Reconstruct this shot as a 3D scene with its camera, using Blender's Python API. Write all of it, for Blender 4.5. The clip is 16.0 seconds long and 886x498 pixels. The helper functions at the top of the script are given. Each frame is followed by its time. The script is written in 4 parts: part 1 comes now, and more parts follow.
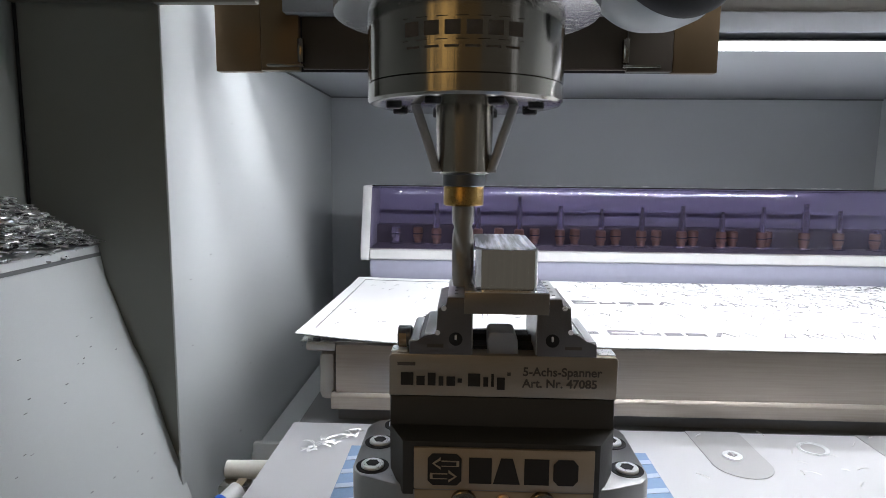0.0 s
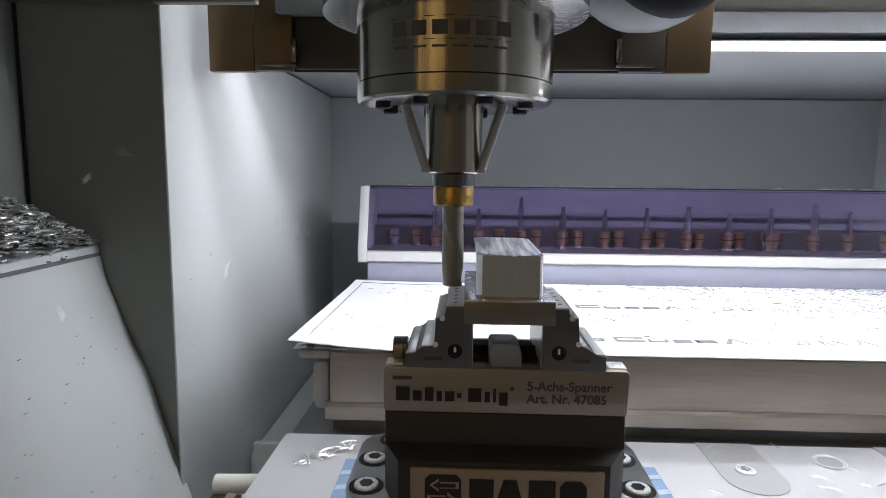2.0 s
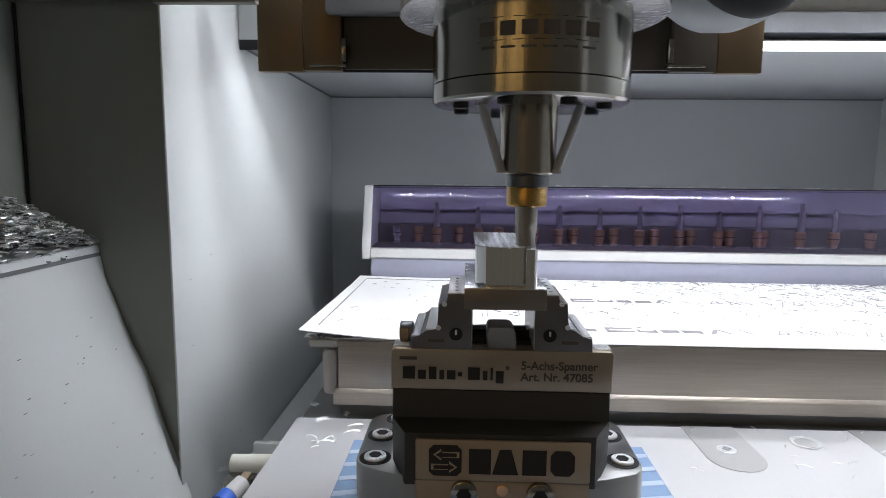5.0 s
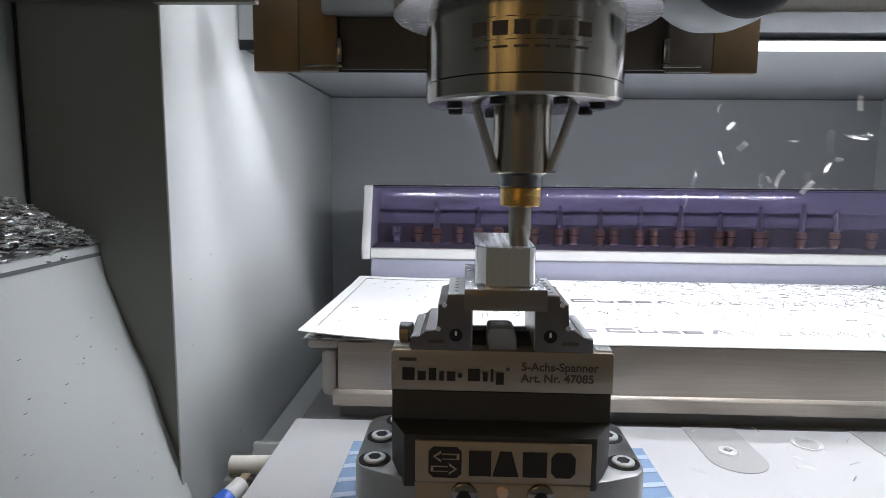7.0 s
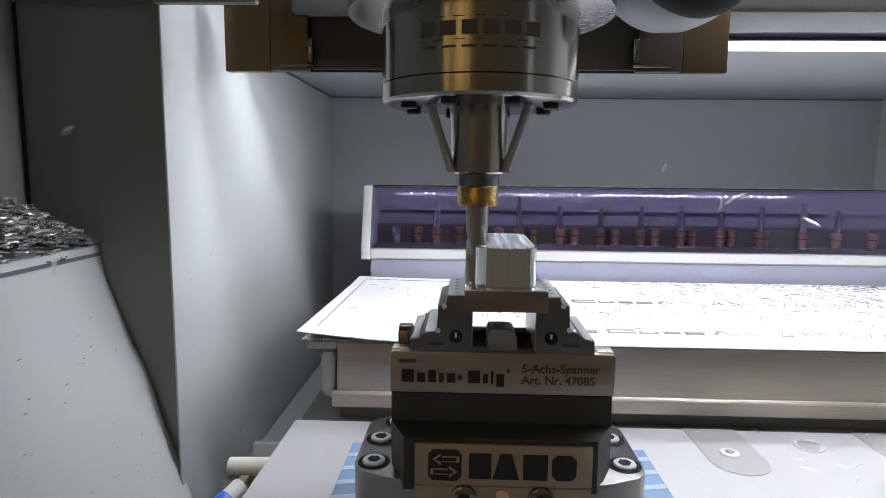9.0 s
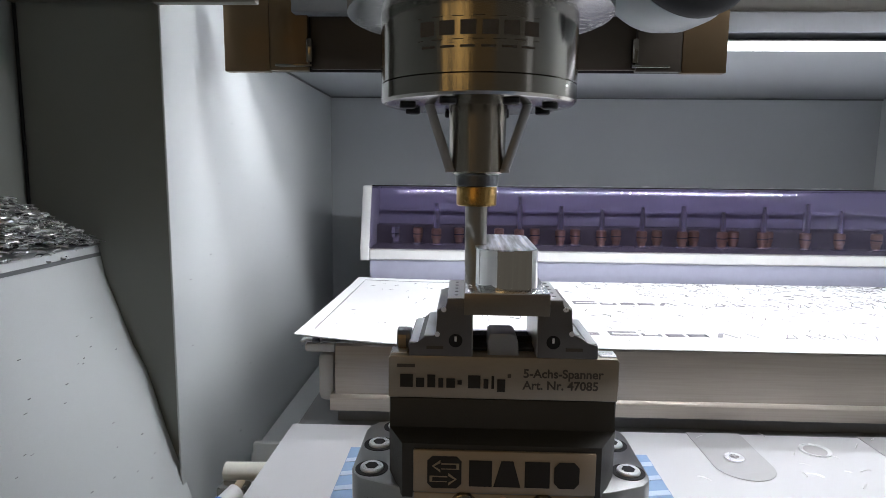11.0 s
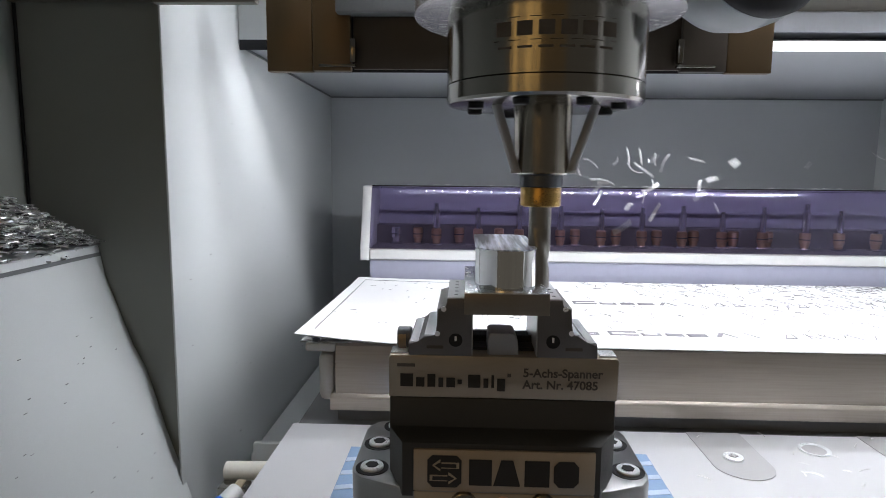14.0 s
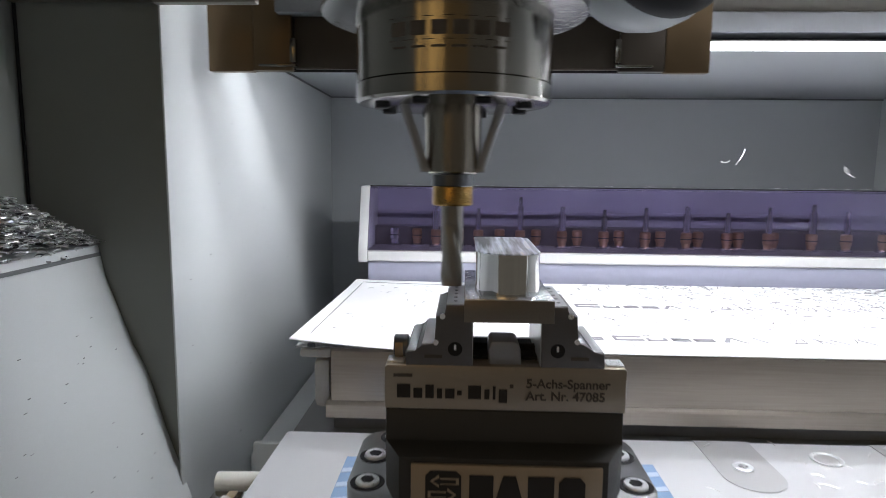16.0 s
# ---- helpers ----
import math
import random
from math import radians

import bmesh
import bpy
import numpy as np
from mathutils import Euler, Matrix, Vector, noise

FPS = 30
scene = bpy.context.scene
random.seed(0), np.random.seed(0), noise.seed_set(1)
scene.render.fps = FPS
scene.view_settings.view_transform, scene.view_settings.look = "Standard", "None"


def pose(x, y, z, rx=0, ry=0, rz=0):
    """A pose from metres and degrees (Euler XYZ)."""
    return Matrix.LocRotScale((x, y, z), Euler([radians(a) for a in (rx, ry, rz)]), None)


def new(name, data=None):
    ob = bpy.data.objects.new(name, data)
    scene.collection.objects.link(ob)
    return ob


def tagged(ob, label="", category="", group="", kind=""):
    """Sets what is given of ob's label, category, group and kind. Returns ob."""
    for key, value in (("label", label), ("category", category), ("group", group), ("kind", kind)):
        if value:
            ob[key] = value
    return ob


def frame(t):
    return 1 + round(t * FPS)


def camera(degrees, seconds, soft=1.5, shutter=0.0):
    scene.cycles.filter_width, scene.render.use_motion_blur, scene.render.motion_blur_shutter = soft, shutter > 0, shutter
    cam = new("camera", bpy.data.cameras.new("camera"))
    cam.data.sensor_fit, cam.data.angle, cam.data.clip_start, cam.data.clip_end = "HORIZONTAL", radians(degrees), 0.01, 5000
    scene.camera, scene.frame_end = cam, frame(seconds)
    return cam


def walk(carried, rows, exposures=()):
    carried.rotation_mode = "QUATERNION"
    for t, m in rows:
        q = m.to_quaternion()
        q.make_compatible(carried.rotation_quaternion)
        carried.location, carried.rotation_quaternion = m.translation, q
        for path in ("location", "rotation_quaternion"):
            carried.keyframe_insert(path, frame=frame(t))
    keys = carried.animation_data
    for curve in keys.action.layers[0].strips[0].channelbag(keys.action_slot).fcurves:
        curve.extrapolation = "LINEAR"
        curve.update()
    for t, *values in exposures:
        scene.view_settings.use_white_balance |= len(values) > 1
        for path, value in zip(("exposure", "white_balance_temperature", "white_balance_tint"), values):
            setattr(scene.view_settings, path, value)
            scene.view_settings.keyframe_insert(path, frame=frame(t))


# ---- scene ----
cam = camera(72.97, 16.0, soft=0.8, shutter=0.15)
EYE = Vector((-0.0172, -0.2639, 0.1823))
walk(cam, [(t, Matrix.Translation(EYE) @ pose(0, 0, 0, 90 - 7.29, 0, 2.09) @ pose(0, 0, 0, 0, 0, 0.57)) for t in (0.0, 16.0)],
     exposures=[(0.0, 0.0), (16.0, 0.0)])

# ---- light ----
world = bpy.data.worlds.new("room")
scene.world = world
world.use_nodes = True
wn = world.node_tree.nodes["Background"]
wn.inputs["Color"].default_value = (0.50, 0.51, 0.53, 1)
wn.inputs["Strength"].default_value = 1.5


LED_Y, LED_Z = 0.2575, 0.2868  # the lit bar under the front edge of the soffit

# ---- materials ----
def mat(name, colour, rough=0.5, metal=0.0, vary=0.06, scale=60.0, bump=0.0, grain=None, coat=0.0, stretch=(1, 1, 1), spread=0.0, specks=0.0):
    """A surface with stains at a coarse scale and grain at a fine one; spread varies it from piece to piece."""
    m = bpy.data.materials.new(name)
    m.use_nodes = True
    nt = m.node_tree
    b = nt.nodes["Principled BSDF"]
    b.inputs["Metallic"].default_value, b.inputs["Coat Weight"].default_value = metal, coat
    tc = nt.nodes.new("ShaderNodeTexCoord")
    mp = nt.nodes.new("ShaderNodeMapping")
    mp.inputs["Scale"].default_value = stretch
    nt.links.new(tc.outputs["Object"], mp.inputs["Vector"])
    big, fine = nt.nodes.new("ShaderNodeTexNoise"), nt.nodes.new("ShaderNodeTexNoise")
    big.inputs["Scale"].default_value, big.inputs["Detail"].default_value = scale * 0.25, 4
    fine.inputs["Scale"].default_value, fine.inputs["Detail"].default_value = (grain or scale * 8), 3
    nt.links.new(mp.outputs["Vector"], big.inputs["Vector"])
    nt.links.new(mp.outputs["Vector"], fine.inputs["Vector"])
    add = nt.nodes.new("ShaderNodeMath")
    add.operation = "ADD"
    nt.links.new(big.outputs["Fac"], add.inputs[0])
    nt.links.new(fine.outputs["Fac"], add.inputs[1])
    rng = nt.nodes.new("ShaderNodeMapRange")
    rng.inputs["From Min"].default_value, rng.inputs["From Max"].default_value = 0.6, 1.4
    rng.inputs["To Min"].default_value, rng.inputs["To Max"].default_value = 1 - vary, 1 + vary
    nt.links.new(add.outputs[0], rng.inputs["Value"])
    fac = rng.outputs["Result"]
    if spread:
        geo = nt.nodes.new("ShaderNodeNewGeometry")
        r2 = nt.nodes.new("ShaderNodeMapRange")
        r2.inputs["To Min"].default_value, r2.inputs["To Max"].default_value = 1 - spread, 1 + spread
        nt.links.new(geo.outputs["Random Per Island"], r2.inputs["Value"])
        mul = nt.nodes.new("ShaderNodeMath")
        mul.operation = "MULTIPLY"
        nt.links.new(fac, mul.inputs[0])
        nt.links.new(r2.outputs["Result"], mul.inputs[1])
        fac = mul.outputs[0]
    if specks:
        vor = nt.nodes.new("ShaderNodeTexNoise")
        vor.inputs["Scale"].default_value, vor.inputs["Detail"].default_value = 160, 1
        nt.links.new(tc.outputs["Object"], vor.inputs["Vector"])
        r3 = nt.nodes.new("ShaderNodeMapRange")
        r3.inputs["From Min"].default_value, r3.inputs["From Max"].default_value = 0.70, 0.76
        r3.inputs["To Min"].default_value, r3.inputs["To Max"].default_value = 1, 1 - specks
        nt.links.new(vor.outputs["Fac"], r3.inputs["Value"])
        mul = nt.nodes.new("ShaderNodeMath")
        mul.operation = "MULTIPLY"
        nt.links.new(fac, mul.inputs[0])
        nt.links.new(r3.outputs["Result"], mul.inputs[1])
        fac = mul.outputs[0]
    mix = nt.nodes.new("ShaderNodeVectorMath")
    mix.operation = "SCALE"
    mix.inputs[0].default_value = colour
    nt.links.new(fac, mix.inputs["Scale"])
    nt.links.new(mix.outputs["Vector"], b.inputs["Base Color"])
    rr = nt.nodes.new("ShaderNodeMapRange")
    rr.inputs["From Min"].default_value, rr.inputs["From Max"].default_value = 0.6, 1.4
    rr.inputs["To Min"].default_value, rr.inputs["To Max"].default_value = rough * 0.8, min(1, rough * 1.2)
    nt.links.new(add.outputs[0], rr.inputs["Value"])
    nt.links.new(rr.outputs["Result"], b.inputs["Roughness"])
    if bump:
        bp = nt.nodes.new("ShaderNodeBump")
        bp.inputs["Strength"].default_value, bp.inputs["Distance"].default_value = bump, 0.0004
        nt.links.new(fine.outputs["Fac"], bp.inputs["Height"])
        nt.links.new(bp.outputs["Normal"], b.inputs["Normal"])
    return m


def glow(name, colour, strength, base=1.0):
    m = bpy.data.materials.new(name)
    m.use_nodes = True
    b = m.node_tree.nodes["Principled BSDF"]
    b.inputs["Specular IOR Level"].default_value = 0.5 * base
    b.inputs["Base Color"].default_value = (*(v * base for v in colour), 1)
    b.inputs["Emission Color"].default_value, b.inputs["Emission Strength"].default_value = (*colour, 1), strength
    return m


def tinted_glass(name, colour, rough=0.004):
    m = bpy.data.materials.new(name)
    m.use_nodes = True
    nt = m.node_tree
    nt.nodes.remove(nt.nodes["Principled BSDF"])
    tr, gl, mx, fr = (nt.nodes.new(n) for n in ("ShaderNodeBsdfTransparent", "ShaderNodeBsdfGlossy", "ShaderNodeMixShader", "ShaderNodeFresnel"))
    tr.inputs["Color"].default_value = (*colour, 1)
    gl.inputs["Roughness"].default_value = rough
    fr.inputs["IOR"].default_value = 1.35
    nt.links.new(fr.outputs[0], mx.inputs[0])
    nt.links.new(tr.outputs[0], mx.inputs[1])
    nt.links.new(gl.outputs[0], mx.inputs[2])
    nt.links.new(mx.outputs[0], nt.nodes["Material Output"].inputs["Surface"])
    return m


M = {
    "paint": mat("light grey coat with shade in its tone", (0.510, 0.534, 0.540), 0.42, vary=0.05, scale=20, bump=0.15, grain=1500, specks=0.0),
    # Darker grey than the side panels, for the back wall and soffit.
    "paint_back": mat("mid grey coat with shade in its tone", (0.38, 0.40, 0.42), 0.42, vary=0.05, scale=20, bump=0.15, grain=1500),
    # Shaded copy of the light grey coat, for panels turned from the light.
    "paint_shade": mat("grey coat with shade in its tone", (0.205, 0.215, 0.20), 0.5, vary=0.06, scale=20, bump=0.15, grain=1500),
    "ceiling": mat("dark painted sheet", (0.16, 0.15, 0.13), 0.6, vary=0.08, scale=20),
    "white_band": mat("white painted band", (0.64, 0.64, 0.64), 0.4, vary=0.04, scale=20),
    # Grey in place of the band's white, to hold down the near light.
    "band_grey": mat("white band toned down to grey", (0.20, 0.205, 0.22), 0.4, vary=0.04, scale=20),
    "nozzle": mat("grey nozzle steel", (0.30, 0.30, 0.30), 0.5, 0.4, vary=0.06, scale=100),
    "blue_grey": mat("blue grey steel", (0.24, 0.26, 0.30), 0.42, 0.2, vary=0.06, scale=80, bump=0.1, grain=1200),
    # Lavender stands for the tinted light on the panel below the lip.
    "lavender": mat("panel grey with a painted lavender cast", (0.35, 0.36, 0.46), 0.4, vary=0.05, scale=20),
    "alu": mat("machined aluminium", (0.46, 0.455, 0.44), 0.26, 1.0, vary=0.08, scale=80, bump=0.2, grain=900, stretch=(0.15, 1, 1)),
    "alu_rail": mat("extruded aluminium", (0.39, 0.350, 0.305), 0.40, 0.9, vary=0.14, scale=60, bump=0.2, grain=700, stretch=(0.03, 1, 1)),
    "table": mat("ground aluminium plate", (0.62, 0.62, 0.64), 0.55, 0.35, vary=0.04, scale=30, bump=0.1, grain=1600),
    "end_grey": mat("beige grey cast end", (0.36, 0.345, 0.32), 0.5, 0.3, vary=0.07, scale=60, bump=0.15, grain=1200),
    "base_steel": mat("ground base plate steel", (0.27, 0.27, 0.27), 0.32, 1.0, vary=0.06, scale=60, bump=0.1, grain=1500),
    "insert": mat("grey slot insert", (0.46, 0.46, 0.47), 0.5, 0.4, vary=0.05, scale=60, bump=0.1, grain=1500),
    "strip": mat("dark grey strip", (0.13, 0.135, 0.14), 0.5, vary=0.08, scale=60),
    "steel": mat("polished steel", (0.25, 0.24, 0.22), 0.16, 1.0, vary=0.04, scale=60, bump=0.08, grain=900, stretch=(1, 1, 0.05)),
    "steel_dark": mat("dark tool steel", (0.13, 0.135, 0.145), 0.35, 1.0, vary=0.10, scale=100, bump=0.15, grain=1200),
    "chuck": mat("brown grey steel", (0.27, 0.245, 0.21), 0.22, 1.0, vary=0.06, scale=80, bump=0.1, grain=900, stretch=(1, 1, 0.05)),
    "carbide": mat("grey carbide", (0.28, 0.265, 0.245), 0.34, 0.8, vary=0.08, scale=200),
    "brass": mat("gold coloured nut", (0.43, 0.275, 0.095), 0.30, 1.0, vary=0.03, scale=100, bump=0.03, grain=1500),
    "shank": mat("grey cutter shank", (0.62, 0.60, 0.66), 0.2, 0.75, vary=0.1, scale=150),
    "copper": mat("copper tool collar", (0.64, 0.42, 0.27), 0.32, 0.8, vary=0.04, scale=150),
    "vise_steel": mat("nickel plated vise steel", (0.145, 0.14, 0.14), 0.42, 0.9, vary=0.08, scale=90, bump=0.2, grain=1300),
    "vise_band": mat("ground brownish steel band", (0.33, 0.285, 0.23), 0.42, 0.75, vary=0.06, scale=90, bump=0.15, grain=1300, stretch=(0.1, 1, 1)),
    "vise_black": mat("black anodised body", (0.034, 0.033, 0.030), 0.5, 0.3, vary=0.12, scale=60, bump=0.2, grain=1400),
    "badge": mat("tan metal badge", (0.34, 0.265, 0.18), 0.45, 0.5, vary=0.07, scale=60, bump=0.1, grain=1300),
    "ink": mat("black print", (0.03, 0.028, 0.026), 0.6, vary=0.1, scale=80),
    "ink_grey": mat("faint grey print", (0.085, 0.075, 0.065), 0.6, vary=0.1, scale=80),
    "card": mat("white card", (0.86, 0.86, 0.87), 0.7, vary=0.02, scale=30),
    "card_ink": mat("grey card print", (0.24, 0.24, 0.26), 0.7, vary=0.05, scale=80),
    # The wide colour swing paints streaks of reflected light on the top.
    "part_metal": mat("milled aluminium with painted sheen", (0.66, 0.69, 0.75), 0.34, 1.0, vary=1.9, scale=420, bump=0.12, grain=300, stretch=(1, 0.06, 0.2)),
    "part_side": mat("milled aluminium flank", (0.72, 0.72, 0.72), 0.07, 1.0, vary=0.08, scale=60, bump=0.04, grain=700, stretch=(1, 1, 0.05)),
    "milled_top": mat("bright milled ledge", (0.78, 0.80, 0.84), 0.22, 1.0, vary=0.10, scale=120, bump=0.1, grain=900),
    # Paler copy of the jaw steel: lighter metal, plus light put into the colour.
    "jaw_pad": mat("jaw steel paled for light", (0.44, 0.45, 0.47), 0.4, 0.6, vary=0.10, scale=150, bump=0.2, grain=1400),
    "flange": mat("sawn aluminium stock", (0.22, 0.195, 0.165), 0.4, 0.85, vary=0.07, scale=80, bump=0.2, grain=900),
    # Brown tint stands for the warm room mirrored in the plates.
    "plate_brown": mat("plate metal tinted brown", (0.155, 0.110, 0.066), 0.42, 1.0, vary=0.05, scale=30, bump=0.05, grain=900),
    # Shaded copy of the plate metal, for the carriage and right inner plate.
    "plate_shade": mat("plate metal with shade in its colour", (0.045, 0.036, 0.028), 0.45, 0.5, vary=0.08, scale=30),
    "white_plastic": mat("white plastic housing", (0.27, 0.30, 0.31), 0.35, vary=0.03, scale=40),
    "black": mat("black rubber", (0.02, 0.02, 0.022), 0.5, vary=0.1, scale=60),
    "blue": mat("blue film", (0.22, 0.33, 0.52), 0.4, vary=0.08, scale=60),
    "blue_light": mat("pale film stripe", (0.48, 0.56, 0.68), 0.4, vary=0.05, scale=60),
    "blue_cap": mat("blue plastic ring", (0.02, 0.12, 0.62), 0.35, vary=0.05, scale=60),
    "cream": mat("cream plastic pipe", (0.70, 0.69, 0.63), 0.45, vary=0.05, scale=50),
    "chip": mat("bright aluminium chips", (0.88, 0.88, 0.88), 0.38, 1.0, vary=0.15, scale=200, spread=0.35),
    # Wide spread puts the heap's shaded gaps and glints into the chip colour.
    "chip_heap": mat("heaped chips with dark gaps in tone", (0.62, 0.62, 0.62), 0.3, 1.0, vary=0.2, scale=200, spread=0.85),
    # Dark copy of the chip colour, for chips on the card and panels.
    "chip_dark": mat("darkened aluminium chips", (0.13, 0.13, 0.14), 0.4, 0.4, vary=0.2, scale=200, spread=0.5),
    "zinc": mat("bright zinc screw", (0.80, 0.82, 0.84), 0.30, 0.5, vary=0.05, scale=200),
    "violet": tinted_glass("violet tinted acrylic", (0.70, 0.67, 0.81)),
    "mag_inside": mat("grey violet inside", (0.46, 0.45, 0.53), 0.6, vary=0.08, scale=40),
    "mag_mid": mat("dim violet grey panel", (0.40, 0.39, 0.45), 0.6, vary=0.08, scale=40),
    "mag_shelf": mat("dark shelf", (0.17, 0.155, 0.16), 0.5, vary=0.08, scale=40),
    "led": glow("led light", (0.935, 0.952, 1.0), 480.0),
    "strip_glow": glow("added strip glow", (0.93, 0.952, 1.0), 15.0),
    "fill_glow": glow("added fill glow", (0.93, 0.952, 1.0), 33.0),
    "led_soft": glow("lit diffuser", (0.93, 0.93, 1.0), 1.6),
    "reflect_gold": glow("gold glow for reflections", (1.0, 0.62, 0.22), 1.1, 0.1),
    "reflect_warm": glow("warm glow for reflections", (0.50, 0.33, 0.15), 0.17, 0.1),
    "room_brown": glow("dim warm room", (0.31, 0.28, 0.23), 0.22, 0.1),
}

for key in ("ink", "ink_grey", "card_ink", "black"):
    M[key].node_tree.nodes["Principled BSDF"].inputs["Specular IOR Level"].default_value = 0.1

# ---- builders ----
BASE = {}


def thing(name, base, label, category, group="", kind=""):
    ob = new(name)
    ob.empty_display_size = 0.01
    ob.location = base
    BASE[ob] = Vector(base)
    return tagged(ob, label, category, group, kind)


def root(ob):
    while ob.parent:
        ob = ob.parent
    return ob


def finish(name, bm, material, sharp=32):
    me = bpy.data.meshes.new(name)
    bmesh.ops.recalc_face_normals(bm, faces=bm.faces)
    bm.to_mesh(me)
    bm.free()
    me.materials.append(M[material])
    me.polygons.foreach_set("use_smooth", [True] * len(me.polygons))
    me.set_sharp_from_angle(angle=radians(sharp))
    return me


def part(name, bm, material, parent=None, label="", sharp=32):
    """One mesh under a thing; the bmesh is in world metres as the thing stands at the start."""
    if parent is not None:
        bmesh.ops.translate(bm, vec=-BASE[root(parent)], verts=bm.verts)
    ob = new(name, finish(name, bm, material, sharp))
    if parent is not None:
        ob.parent = parent
    if label:
        ob["label"] = label
    return ob


def solid(name, bm, material, base, label, category, group="", kind="", sharp=32):
    """A thing of one mesh, with its origin at base."""
    bmesh.ops.translate(bm, vec=-Vector(base), verts=bm.verts)
    ob = new(name, finish(name, bm, material, sharp))
    ob.location = base
    BASE[ob] = Vector(base)
    return tagged(ob, label, category, group, kind)


def box(bm, x0, x1, y0, y1, z0, z1, bev=0.0, seg=2):
    vs = bmesh.ops.create_cube(bm, size=1)["verts"]
    for v in vs:
        v.co = Vector(((x0 + x1) / 2 + v.co.x * (x1 - x0), (y0 + y1) / 2 + v.co.y * (y1 - y0), (z0 + z1) / 2 + v.co.z * (z1 - z0)))
    if bev:
        es = list({e for v in vs for e in v.link_edges})
        bmesh.ops.bevel(bm, geom=es, offset=bev, segments=seg, affect="EDGES", profile=0.5)
    return bm


def boxed(*a, **k):
    return box(bmesh.new(), *a, **k)


def prism(bm, pts, axis, lo, hi, bev=0.0):
    """A profile pushed along an axis; pts are the other two coordinates in xyz order."""
    def put(p, d):
        return {"x": (d, p[0], p[1]), "y": (p[0], d, p[1]), "z": (p[0], p[1], d)}[axis]
    a = [bm.verts.new(put(p, lo)) for p in pts]
    b = [bm.verts.new(put(p, hi)) for p in pts]
    n = len(pts)
    fs = [bm.faces.new(a), bm.faces.new(b[::-1])] + [bm.faces.new((a[i], b[i], b[(i + 1) % n], a[(i + 1) % n])) for i in range(n)]
    if bev:
        es = list({e for f in fs[:2] for e in f.edges})
        bmesh.ops.bevel(bm, geom=es, offset=bev, segments=2, affect="EDGES", profile=0.5)
    return bm


def lathe(bm, prof, at, seg=48, axis="z", turn=None):
    """Rings (radius, height) round an axis through at."""
    rings = []
    for r, h in prof:
        ring = []
        for i in range(seg):
            a = 2 * math.pi * i / seg
            c, s = r * math.cos(a), r * math.sin(a)
            p = {"z": (c, s, h), "y": (c, h, s), "x": (h, c, s)}[axis]
            p = Vector(p)
            if turn:
                p = turn @ p
            ring.append(bm.verts.new(p + Vector(at)))
        rings.append(ring)
    for a, b in zip(rings, rings[1:]):
        for i in range(seg):
            bm.faces.new((a[i], a[(i + 1) % seg], b[(i + 1) % seg], b[i]))
    bm.faces.new(rings[0])
    bm.faces.new(rings[-1][::-1])
    return bm


def turned(*a, **k):
    return lathe(bmesh.new(), *a, **k)


def rod(bm, a, b, r, seg=16):
    a, b = Vector(a), Vector(b)
    q = (b - a).to_track_quat("Z", "Y").to_matrix()
    return lathe(bm, [(r, 0), (r, (b - a).length)], a, seg, turn=q)


TABLE, HEAD = [], []  # what rides on the table; what rides on the head

# ---- enclosure ----
XL, YB, ZC = -0.215, 0.62, 0.290
floor = solid("floor", boxed(-0.335, 0.615, -0.335, YB, -0.14, -0.10), "paint", (0, 0, -0.14), "grey painted machine floor under the table", "floor", kind="structure")
wall = solid("wall_back", boxed(XL - 0.02, 0.62, YB, YB + 0.02, -0.14, 0.42), "paint_back", (0, YB, -0.14), "mid grey painted back wall of the machine", "wall", kind="structure")
bm = boxed(XL - 0.0016, XL, 0.130, YB, -0.12, 0.42, bev=0.0004)
wall_left = solid("wall_left", bm, "paint", (XL, 0.4, -0.12), "light grey painted side panel with a few stuck chips", "wall", kind="structure")
solid("wall_left_return", boxed(-0.3163, XL - 0.0018, 0.1362, 0.150, -0.12, 0.42), "paint_shade", (-0.27, 0.14, -0.12), "return panel behind the side panel, its shade put into dark grey", "wall", kind="structure")
solid("wall_left_front", boxed(-0.335, -0.3165, -0.319, 0.150, -0.12, 0.42), "paint_shade", (-0.33, 0, -0.12), "front side panel, its shade put into dark grey", "wall", kind="structure")
solid("wall_right", boxed(0.566, 0.615, -0.319, YB, -0.14, 0.42), "paint", (0.6, 0, -0.14), "light grey painted right side panel", "wall", kind="structure")
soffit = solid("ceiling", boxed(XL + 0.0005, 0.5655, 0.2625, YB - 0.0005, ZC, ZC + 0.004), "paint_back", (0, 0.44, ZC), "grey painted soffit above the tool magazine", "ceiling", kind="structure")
solid("ceiling_front", boxed(-0.335, 0.615, -0.335, 0.64, 0.4202, 0.43), "ceiling", (0, 0, 0.42), "dark brownish machine ceiling", "ceiling", kind="structure")
solid("ceiling_beam", box(boxed(-0.3160, -0.2170, 0.122, 0.1345, 0.2895, 0.2960, bev=0.001), -0.2168, -0.150, 0.122, 0.1290, 0.2865, 0.3300, bev=0.001), "ceiling", (-0.23, 0.128, 0.2865), "dark brownish beam under the machine ceiling", "beam", kind="structure")

solid("trim_seal", rod(bmesh.new(), (-0.3150, 0.1350, 0.145), (-0.3150, 0.1350, 0.42), 0.0011, 8), "black", (-0.3150, 0.135, 0.145), "thin black seal in the panel corner", "seal", kind="structure")
